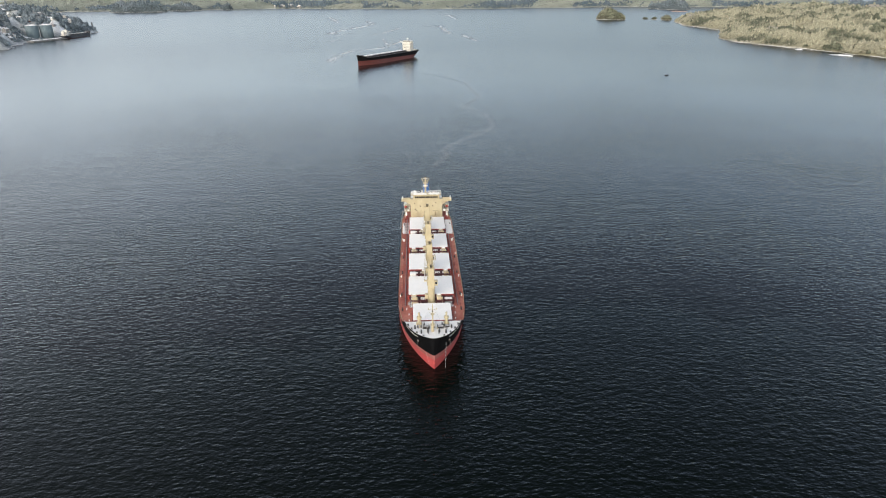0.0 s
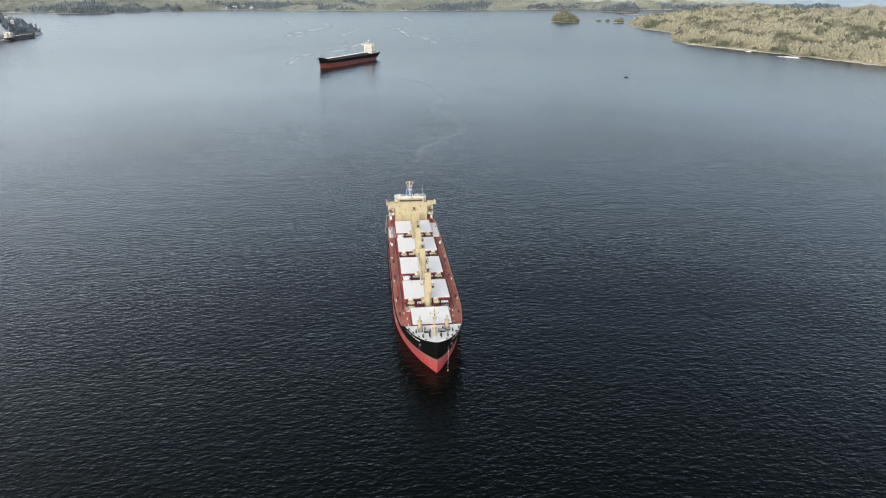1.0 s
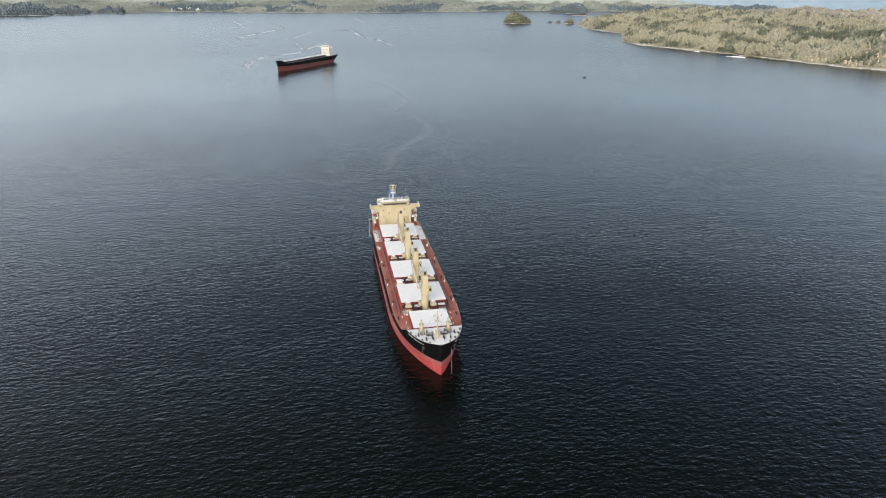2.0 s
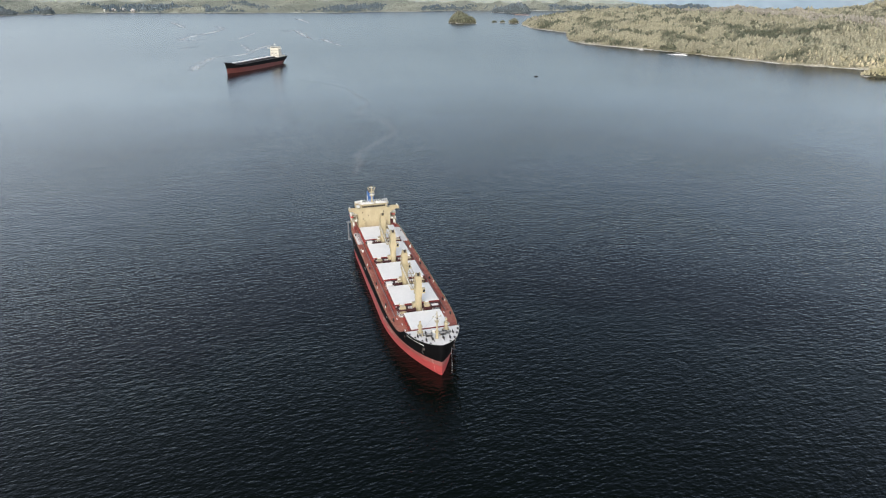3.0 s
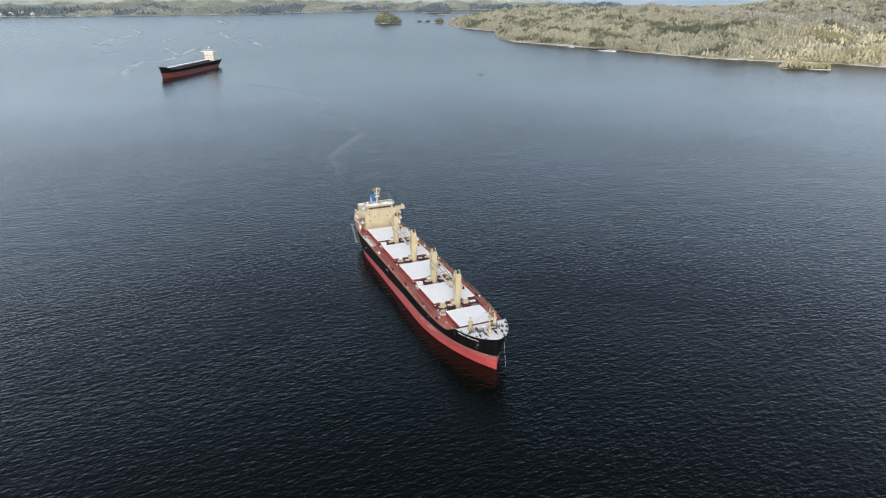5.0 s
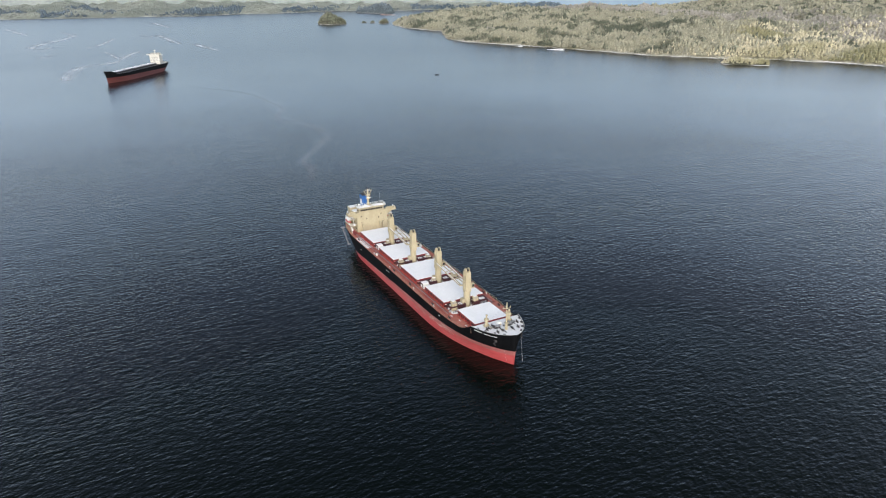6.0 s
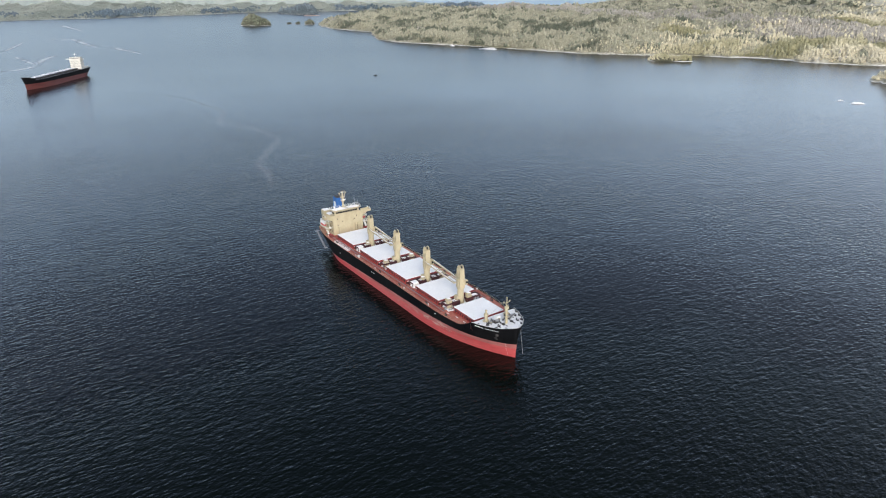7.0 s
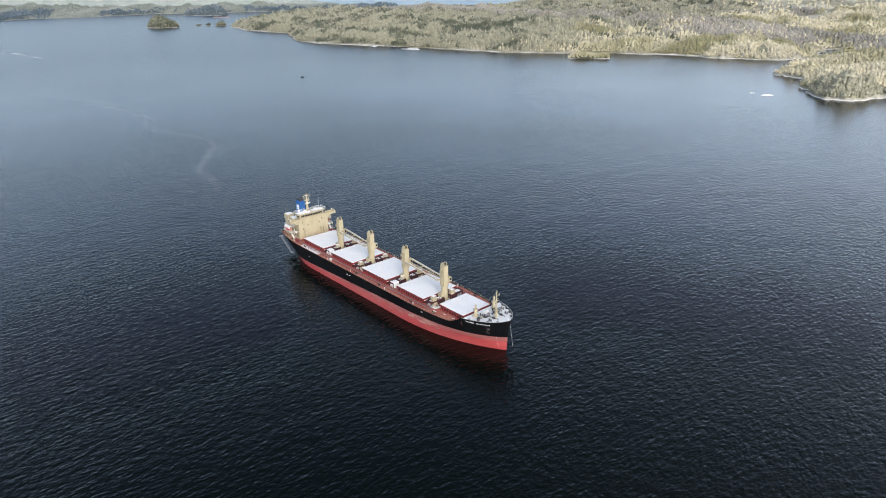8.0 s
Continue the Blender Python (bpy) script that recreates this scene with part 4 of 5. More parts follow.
part("mast_pole", tube(fresh(), (-0.3, 8.3, 15.6), (-0.3, 8.3, 24.2), 0.34, 0.16, 10), CREAM, mast)
bm = fresh()
for z in (21.2,):
    box(bm, -0.6, 0.0, 7.75, 8.05, z, z + 0.4)
part("mast_light", bm, DARK, mast)
for x in (-5.3, 5.1):
    bm = fresh()
    tube(bm, (x, 14.8, 12.25), (x, 14.8, 15.0), 0.7, 0.65, 14)
    tube(bm, (x, 14.8, 15.0), (x, 14.8, 15.6), 1.0, 0.9, 14)
    tube(bm, (x, 14.8, 15.6), (x, 14.8, 16.8), 0.35, 0.28, 10)
    tube(bm, (x, 14.8, 16.8), (x, 14.8, 17.3), 0.5, 0.4, 10)
    box(bm, x - 1.1, x + 1.1, 14.0, 15.6, 12.2, 12.9)
    part("vent_post", bm, CREAM, ship, "cream ventilator post on the forecastle")
for side in (-1, 1):
    winch(side * 2.7, 11.2, FZ(11.2), 1.0)
    winch(side * 5.2, 12.2, FZ(12.2), 0.7)
    bm = fresh()
    tube(bm, (side * 2.3, 10.2, 13.1), (side * 1.9, 5.6, 13.2), 0.16, n=6)
    box(bm, side * 2.1 - 0.35, side * 2.1 + 0.35, 7.2, 8.4, 12.6, 13.4)
    part("chain_stopper", bm, DARK, ship)
    for x, y in ((6.9, 11.6), (4.6, 7.4), (3.4, 13.4)):
        bollard(side * x, y, FZ(y))
    for y in (4.0, 7.0, 10.5, 14.0):
        bm = fresh()
        a = Vector((side * (main_hull.half(y, 12.5) - 0.5), y, FZ(y)))
        box(bm, a.x - 0.3, a.x + 0.3, y - 0.45, y + 0.45, a.z - 0.05, a.z + 0.5)
        part("fairlead", bm, DARK, ship)
    for k in range(5):
        y = 17.6 + 0.7 * k
        x = side * (main_hull.half(y, 9.1) - 0.8)
        part("ladder_rail", tube(fresh(), (x, y, 9.1), (x, y, 12.0 - 0.5 * k), 0.09, n=6), CREAM, ship, "cream stanchion by the forecastle steps")
part("hatchway", soft(box(fresh(), -0.9, 0.9, 13.4, 15.2, 12.2, 13.4), 0.08), WHITE, ship)
part("jackstaff", tube(fresh(), (0, 2.0, 13.1), (0, 1.7, 16.2), 0.07, 0.04, 6), WHITE, ship)
for k in range(22):
    y = rng.uniform(9.4, 13.6)
    x = rng.uniform(-6.4, 6.4)
    h = rng.uniform(0.25, 0.9)
    bm = soft(box(fresh(), x - 0.22, x + 0.22, y - 0.18, y + 0.18, FZ(y) - 0.05, FZ(y) + h, 0.04), 0.04)
    if k % 3 == 0:
        tube(bm, (x - 0.5, y, FZ(y) + h * 0.7), (x + 0.5, y, FZ(y) + h * 0.7), 0.13, n=8)
    part("deck_fitting", bm, (DARK, GREY, GREY, CREAM)[k % 4], ship)


# ---- superstructure of the near ship ----
house = part("accommodation_block", soft(box(fresh(), -9.0, 9.0, 146, 155.5, 9.1, 19.6), 0.12), CREAM, ship, "cream accommodation block with few windows")
part("engine_casing", soft(box(fresh(), -8.6, 6.5, 155.55, 161.4, 9.1, 17.4), 0.12), CREAM, ship)
tower = part("stair_tower", soft(box(fresh(), -8.9, -5.0, 157.6, 161.6, 17.35, 20.2), 0.12), CREAM, ship)
for x0, x1, y0, y1, z0 in ((-8.7, -5.2, 157.8, 161.4, 20.2), (-7.8, -3.6, 155.7, 157.4, 17.4), (3.0, 6.2, 156.0, 161.0, 17.4), (-8.8, 8.8, 151.4, 155.4, 19.6)):
    part("snow_cap", soft(box(fresh(), x0, x1, y0, y1, z0 + 0.004, z0 + 0.22), 0.08), SNOW, ship, "snow lying on a flat roof")

for x, z in ((-6.6, 18.2), (5.2, 18.2), (-3.4, 16.4), (3.6, 16.4), (-6.4, 14.6)):
    bm = soft(box(fresh(), x - 0.32, x + 0.32, 145.93, 146.02, z - 0.38, z + 0.38), 0.03)
    frame_ = part("window_frame", bm, CREAM, house)
    part("pane", box(fresh(), x - 0.24, x + 0.24, 145.90, 145.925, z - 0.3, z + 0.3), GLASS, frame_)
for side in (-1, 1):
    for z in (11.2, 14.0, 16.8):
        for y in (148, 150.5, 153):
            bm = box(fresh(), side * 9.03 - 0.04, side * 9.03 + 0.04, y - 0.3, y + 0.3, z - 0.35, z + 0.35)
            part("pane", bm, GLASS, house, "small dark side window")
for x in (-5.8, 4.2, 5.8):
    bm = fresh()
    box(bm, x - 0.42, x + 0.42, 144.6, 145.5, 9.1, 13.8)
    box(bm, x - 0.6, x + 0.6, 144.35, 145.6, 13.3, 14.0, 0.1)
    part("air_trunk", bm, CREAM, ship, "cream ventilation trunk before the house")

# bridge deck with wings
bm = box(fresh(), -14.1, 14.1, 145.6, 149.0, 19.3, 19.55)
wing = part("bridge_wing", bm, CREAM, ship, "cream bridge wing with solid bulwark")
bm = fresh()
box(bm, -14.1, 14.1, 145.6, 145.72, 19.55, 20.55)
for s in (-1, 1):
    box(bm, s * 14.04 - 0.06, s * 14.04 + 0.06, 145.73, 149.0, 19.55, 20.8)
    box(bm, min(s * 9.2, s * 14.0), max(s * 9.2, s * 14.0), 148.9, 149.0, 19.55, 20.5)
part("wing_bulwark", bm, CREAM, wing)
for s in (-1, 1):
    bm = fresh()
    v = [bm.verts.new((s * x, y, z)) for y in (146.6, 147.0) for x, z in ((9.02, 19.28), (12.8, 19.28), (9.02, 17.0))]
    for f in ((0, 1, 2), (5, 4, 3), (0, 3, 4, 1), (1, 4, 5, 2)):
        bm.faces.new([v[i] for i in f])
    part("wing_bracket", bm, CREAM, wing)
    for y in (146.2, 148.6):
        part("wing_stand", tube(fresh(), (s * 13.5, y, 20.5), (s * 13.5, y, 21.5), 0.18, n=8), WHITE, wing)
    part("wing_lamp", box(fresh(), s * 13.9 - 0.15, s * 13.9 + 0.15, 147.0, 147.4, 20.8, 21.3), DARK, wing)

cabin = part("wheelhouse", soft(box(fresh(), -7.4, 7.4, 147.2, 150.8, 19.6, 22.3), 0.12), CREAM, ship, "cream wheelhouse with a row of dark windows")
for k in range(13):
    x = -6.0 + k
    bm = soft(box(fresh(), x - 0.42, x + 0.42, 147.10, 147.24, 20.75, 21.75), 0.03)
    part("bridge_window", bm, GLASS, cabin, "dark bridge window")
for s in (-1, 1):
    for k in range(2):
        y = 148.2 + 1.4 * k
        bm = box(fresh(), s * 7.42 - 0.05, s * 7.42 + 0.05, y - 0.5, y + 0.5, 20.8, 21.7)
        part("bridge_window", bm, GLASS, cabin, "dark bridge window")
roof = part("compass_deck", soft(box(fresh(), -8.4, 8.4, 146.7, 151.6, 22.3, 22.65), 0.06), CREAM, ship, "cream flat roof with patchy snow over the wheelhouse")
part("snow_cap", snow_patch(-8.0, 0.5, 147.0, 151.3, 22.654, 91, 0.75), SNOW, roof, "trodden patchy snow")
part("snow_cap", snow_patch(1.2, 8.1, 147.2, 151.2, 22.654, 92, 0.65), SNOW, roof, "trodden patchy snow")
bm = fresh()
for x in np.linspace(-8.3, 8.3, 15):
    for y in (146.8, 151.5):
        tube(bm, (x, y, 22.65), (x, y, 23.75), 0.06, n=5)
for z in (23.2, 23.75):
    for y in (146.8, 151.5):
        tube(bm, (-8.3, y, z), (8.3, y, z), 0.06, n=5)
    for x in (-8.3, 8.3):
        tube(bm, (x, 146.8, z), (x, 151.5, z), 0.06, n=5)
part("roof_railing", bm, WHITE, roof)
for x, y, w, h in ((-4.6, 148.4, 0.6, 0.7), (-2.4, 150.4, 0.7, 0.6), (2.2, 148.6, 0.5, 1.0), (4.4, 150.2, 0.9, 0.5), (6.2, 148.0, 0.5, 0.8)):
    bm = soft(box(fresh(), x - w / 2, x + w / 2, y - w / 2, y + w / 2, 22.66, 22.8 + h), 0.06)
    part("roof_locker", bm, WHITE, roof)
bm = fresh()
bmesh.ops.create_uvsphere(bm, u_segments=14, v_segments=9, radius=0.55, matrix=Matrix.Translation((-6.4, 149.2, 24.2)))
tube(bm, (-6.4, 149.2, 22.65), (-6.4, 149.2, 24.0), 0.25, n=8)
for f in bm.faces:
    f.smooth = True
part("radome", bm, WHITE, roof, "white satellite dome on a short post")
for x, y, h in ((6.9, 151.0, 6.5), (-3.0, 151.2, 4.0), (7.6, 148.5, 3.5)):
    part("whip_aerial", tube(fresh(), (x, y, 22.65), (x, y, 22.65 + h), 0.07, 0.03, 5), GREY, roof)

bm = fresh()
tube(bm, (-0.4, 150.6, 22.65), (-0.4, 150.6, 31.8), 0.55, 0.34, 10)
box(bm, -0.9, 0.1, 150.1, 151.1, 22.65, 25.2, 0.15)
signal = part("signal_mast", bm, CREAM, ship, "cream signal mast with radar arms")
bm = fresh()
box(bm, -1.7, 0.9, 150.0, 151.2, 28.4, 28.6)
box(bm, -1.5, 0.7, 149.9, 151.2, 26.4, 26.6)
for d in (-1, 1):
    # the lyre-shaped frame that carries the lights and aerials
    bend = [(-0.4 + d * u, 150.6, z) for u, z in ((0.3, 28.6), (1.2, 29.2), (1.65, 30.2), (1.6, 31.2), (1.1, 32.0))]
    for p, q in zip(bend, bend[1:]):
        tube(bm, p, q, 0.13, n=6)
    tube(bm, (-0.4 + d * 1.6, 150.6, 30.6), (-0.4 + d * 2.4, 150.6, 30.9), 0.08, n=5)
    tube(bm, (-0.4 + d * 2.2, 150.6, 30.6), (-0.4 + d * 2.2, 150.6, 31.4), 0.1, n=5)
    tube(bm, (-0.4 + d * 1.5, 150.6, 28.5), (-0.4, 150.6, 26.9), 0.09, n=5)
tube(bm, (-1.9, 150.6, 30.0), (1.1, 150.6, 30.0), 0.08, n=6)
part("mast_platform", bm, CREAM, signal)
bm = tube(fresh(), (-0.4, 150.6, 31.8), (-0.4, 150.6, 33.6), 0.16, 0.08, 8)
for x in (-1.9, 1.1):
    box(bm, x - 0.25, x + 0.25, 150.4, 150.8, 31.2, 31.7)
box(bm, -0.75, -0.05, 150.2, 151.0, 32.1, 32.5)
part("mast_head", bm, DARK, signal, "dark lights and aerials at the masthead")
bm = fresh()
beam(bm, (-1.9, 149.9, 27.2), (1.1, 149.9, 27.2), 0.3, 0.25)
beam(bm, (-1.6, 150.5, 31.2), (0.8, 150.5, 31.2), 0.25, 0.2)
tube(bm, (-0.4, 149.9, 26.8), (-0.4, 149.9, 27.1), 0.2, n=8)
part("radar_scanner", bm, WHITE, signal, "white bar radar scanners")

stack = part("funnel", soft(box(fresh(), -1.8, 1.8, 156.0, 161.0, 17.4, 26.6, 0.2), 0.3, 2), BLUE, ship, "blue funnel with a white mark")
for s in (-1, 1):
    bm = fresh()
    beam(bm, (s * 1.72, 157.3, 23.0), (s * 1.72, 159.6, 23.0), 0.08, 2.6)
    part("funnel_mark", bm, WHITE, stack, "plain white square")
part("funnel_top", soft(box(fresh(), -1.4, 1.4, 156.4, 160.6, 26.6, 26.85), 0.08), DARK, stack)
for x, y in ((-0.8, 157.5), (0.7, 158.3), (-0.3, 159.6)):
    part("exhaust_pipe", tube(fresh(), (x, y, 26.8), (x, y, 27.7), 0.32, n=10), DARK, stack)

# side platforms, lifeboats, stairs
for s in (-1, 1):
    for z, y0, y1 in ((13.0, 147.0, 156.5), (16.2, 148.0, 155.0)):
        bm = box(fresh(), min(s * 9.05, s * 12.6), max(s * 9.05, s * 12.6), y0, y1, z - 0.15, z)
        for y in np.linspace(y0 + 0.3, y1 - 0.3, 6):
            tube(bm, (s * 12.3, y, 9.1 if z < 14 else 13.0), (s * 12.3, y, z), 0.08, n=6)
        part("boat_deck", bm, CREAM, ship, "narrow side platform with railing")
        bm = fresh()
        for y in np.linspace(y0 + 0.2, y1 - 0.2, 9):
            tube(bm, (s * 12.5, y, z), (s * 12.5, y, z + 1.1), 0.06, n=5)
        for h in (0.4, 0.75, 1.1):
            tube(bm, (s * 12.5, y0, z + h), (s * 12.5, y1, z + h), 0.05, n=5)
        for h in (0.4, 0.75, 1.1):
            tube(bm, (s * 9.2, y0 + 0.05, z + h), (s * 12.5, y0 + 0.05, z + h), 0.05, n=5)
        part("platform_railing", bm, WHITE, ship, "white railing round the side platform")
    bm = fresh()
    n = 12
    rings = []
    for k in range(n + 1):
        f = k / n
        r = 1.15 * max(0.08, math.sin(math.pi * (0.06 + 0.88 * f))) ** 0.55
        rings.append([bm.verts.new((s * 11.9 + r * math.cos(a), 149.4 + 6.6 * f, 14.85 + r * 1.05 * math.sin(a))) for a in np.linspace(0, 2 * math.pi, 13)[:-1]])
    for a, b in zip(rings, rings[1:]):
        for k in range(12):
            bm.faces.new((a[k], a[(k + 1) % 12], b[(k + 1) % 12], b[k]))
    bm.faces.new(rings[0])
    bm.faces.new(rings[-1])
    for f in bm.faces:
        f.smooth = True
    boat = part("lifeboat", bm, ORANGE, ship, "orange-red enclosed lifeboat in its davits")
    part("boat_canopy", soft(box(fresh(), s * 11.9 - 1.0, s * 11.9 + 1.0, 149.7, 155.2, 15.2, 16.45, 0.25), 0.2, 2), WHITE, boat, "white cover with snow")
    for y in (150.2, 155.0):
        bm = fresh()
        beam(bm, (s * 9.6, y, 13.0), (s * 10.2, y, 17.2), 0.3, 0.3)
        beam(bm, (s * 10.2, y, 17.2), (s * 12.2, y, 17.0), 0.25, 0.3)
        beam(bm, (s * 12.1, y, 17.0), (s * 12.1, y, 16.0), 0.1, 0.1)
        part("davit", bm, WHITE, ship, "white lifeboat davit")
    bm = fresh()
    beam(bm, (s * 11.6, 146.6, 9.1), (s * 11.6, 150.2, 13.0), 0.9, 0.15)
    for d in (-0.45, 0.45):
        beam(bm, (s * 11.6 + d, 146.6, 10.1), (s * 11.6 + d, 150.2, 14.0), 0.07, 0.07)
    part("stairway", bm, WHITE, ship)
    for y in (147.6, 155.4):
        part("raft_canister", tube(fresh(), (s * 10.3, y - 0.7, 13.5), (s * 10.3, y + 0.7, 13.5), 0.45, n=12), WHITE, ship)
    for k in range(4):
        bm = soft(box(fresh(), s * 11.2 - 0.7, s * 11.2 + 0.7, 143.2 + 1.2 * k, 144.0 + 1.2 * k, 9.1, 9.9 + 0.35 * (k % 2)), 0.06)
        part("deck_machinery", bm, COAMING, ship, "dark red gear beside the house")
for x, y in ((-4, 163.0), (4, 163.0), (0, 162.9)):
    winch(x, y, 9.1, 0.9)
part("ensign_staff", tube(fresh(), (0, 164.4, 9.1), (0, 164.9, 13.5), 0.08, 0.05, 6), WHITE, ship)

# the accommodation ladder let down along the quarter
bm = fresh()
p, q = Vector((-13.6, 158.6, 8.8)), Vector((-14.9, 146.4, 3.6))
beam(bm, p, q, 0.6, 0.14)
for d in (-0.3, 0.3):
    beam(bm, p + Vector((d, 0, 1.0)), q + Vector((d, 0, 1.0)), 0.05, 0.05)
    for k in range(13):
        a = p.lerp(q, k / 12) + Vector((d, 0, 0))
        beam(bm, a, a + Vector((0, 0, 1.0)), 0.06, 0.06)
ladder = part("accommodation_ladder", bm, GREY, ship, "grey boarding ladder lowered along the side")
bm = box(fresh(), -15.4, -13.9, 145.0, 146.6, 3.4, 3.55)
part("ladder_platform", bm, GREY, ladder)
part("ladder_head", box(fresh(), -14.3, -12.0, 158.4, 160.0, 8.75, 8.95), GREY, ladder)


# ---- ships further off ----
def plain_carrier(label, hull, m, hatches, house_mat, tall, top=None):
    root = tagged(new("bulk_carrier"), label, "cargo ship")
    hull.build(root, DARK, DARK, RED2, top)
    L, d, B = hull.L, hull.deck, hull.B
    span = (L * 0.80 - hull.foc_end - 4) / hatches
    for k in range(hatches):
        y0 = hull.foc_end + 4 + span * k
        part("hatch_coaming", box(fresh(), -B * 0.25, B * 0.25, y0 + 0.5, y0 + span - 3.5, d, d + 1.6), DARK, root)
        part("hatch_cover", soft(box(fresh(), -B * 0.26, B * 0.26, y0 + 0.3, y0 + span - 3.3, d + 1.62, d + 2.5), 0.1), DARK, root, "dark hatch cover half under snow")
        part("snow_layer", soft(box(fresh(), -B * 0.25, B * 0.12, y0 + 0.6, y0 + span - 3.8, d + 2.505, d + 2.62), 0.05), SNOW, root)
        part("deck_gear", box(fresh(), -4, 4, y0 + span - 3.0, y0 + span - 0.2, d, d + 1.5), DARK, root)
    y = L * 0.84
    block = part("accommodation_block", soft(box(fresh(), -B * 0.31, B * 0.31, y, y + 11, d, d + tall * 0.72), 0.15), house_mat, root, "white accommodation block")
    for row in range(4):
        for k in range(9):
            x = -B * 0.28 + B * 0.07 * k
            part("pane", box(fresh(), x - 0.4, x + 0.4, y - 0.06, y + 0.02, d + 3 + 2.7 * row, d + 3.9 + 2.7 * row), GLASS, block)
    part("bridge_wing", box(fresh(), -B * 0.5, B * 0.5, y - 0.4, y + 3.5, d + tall * 0.72 + 0.01, d + tall * 0.72 + 1.2), house_mat, root)
    cabin_ = part("wheelhouse", soft(box(fresh(), -B * 0.28, B * 0.28, y + 0.4, y + 8, d + tall * 0.72 + 0.02, d + tall * 0.72 + 3.4), 0.1), house_mat, root)
    part("bridge_window", box(fresh(), -B * 0.26, B * 0.26, y + 0.3, y + 0.42, d + tall * 0.72 + 1.6, d + tall * 0.72 + 2.6), GLASS, cabin_)
    bm = tube(fresh(), (0, y + 4, d + tall * 0.72 + 3.3), (0, y + 4, d + tall + 4), 0.5, 0.3, 8)
    beam(bm, (-3, y + 4, d + tall + 1.5), (3, y + 4, d + tall + 1.5), 0.4, 0.4)
    part("signal_mast", bm, house_mat, root)
    part("funnel", soft(box(fresh(), -3.5, 3.5, y + 14, y + 20, d, d + tall * 0.85, 0.3), 0.2), house_mat, root)
    part("poop_house", soft(box(fresh(), -B * 0.3, B * 0.3, y + 11.1, L - 6, d, d + 2.4), 0.1), house_mat, root)
    for x in (-4.5, 4.5):
        bm = box(fresh(), x - 2, x + 2, 7, 10.5, hull.foc, hull.foc + 1.6)
        tube(bm, (x - 2.4, 9, hull.foc + 1.4), (x + 2.4, 9, hull.foc + 1.4), 0.9, n=10)
        part("windlass", bm, DARK, root)
    part("foremast", tube(fresh(), (0, 9, hull.foc), (0, 9, hull.foc + 9), 0.35, 0.2, 8), DARK, root)
    for s in (-1, 1):
        part("railing", edge_rail(hull, hull.foc_end + 1, L - 2, s, d, 50), GREY, root)
    root.matrix_world = m
    return root


far_hull = Hull(197.0, 29.0, 12.4, 15.4, 15.0, 18.4, lambda y: 8.4 - 2.8 * max(0, y) / 197, 7.0)
plain_carrier("gearless black and red bulk carrier with a white stern house", far_hull, pose(-106.5, 990, 0, 0, 0, math.degrees(math.atan2(-104, 172))), 7, OFFWHITE, 21.5)
dock_hull = Hull(150.0, 24.0, 8.0, 10.5, 13.0, 12.5, lambda y: 0.6)
plain_carrier("dark cargo ship moored at the harbour quay", dock_hull, pose(-955, 1842, 0, 0, 0, 178), 5, TIMBER, 14, SLATE)


# ---- harbour on the headland ----
def silo(x, y, r, h):
    z = float(town.height(np.array([x]), np.array([y]))[0])
    root = tagged(new("silo"), "tall pale grey-green round silo on the quay", "silo", "silos on the quay")
    bm = tube(fresh(), (0, 0, -3), (0, 0, h), r, r, 40)
    for f in bm.faces:
        f.smooth = len(f.verts) == 4
    part("silo_wall", bm, SILO, root)
    part("silo_roof", tube(fresh(), (0, 0, h), (0, 0, h + 2.5), r + 0.4, r * 0.3, 40), SNOW, root, "roof white with snow")
    for k in range(12):
        a = 2 * math.pi * k / 12
        part("rib", beam(fresh(), (r * math.cos(a), r * math.sin(a), 0), (r * math.cos(a), r * math.sin(a), h), 0.5, 0.5), SILO, root)
    part("stair_cage", box(fresh(), -r - 1.4, -r - 0.1, -1.0, 1.0, -2, h + 1), DARK, root)
    root.matrix_world = pose(x, y, 2.4)


silo(-1030, 1680, 15.5, 34)
silo(-1004, 1702, 15.5, 34)

bm = soft(box(fresh(), -11, 11, -75, 75, -4, 3.2), 0.2)
quay = tagged(mesh_object("quay", bm, CONCRETE), "long concrete quay edged with snow", "quay", kind="structure")
quay.matrix_world = pose(-975, 1660, 0, 0, 0, -12)
bm = soft(box(fresh(), -9.5, 8, -70, 70, 3.205, 3.45), 0.08)
drift = tagged(mesh_object("quay_snow", bm, SNOW), "snow lying along the quay", "snow", kind="structure")
drift.matrix_world = quay.matrix_world


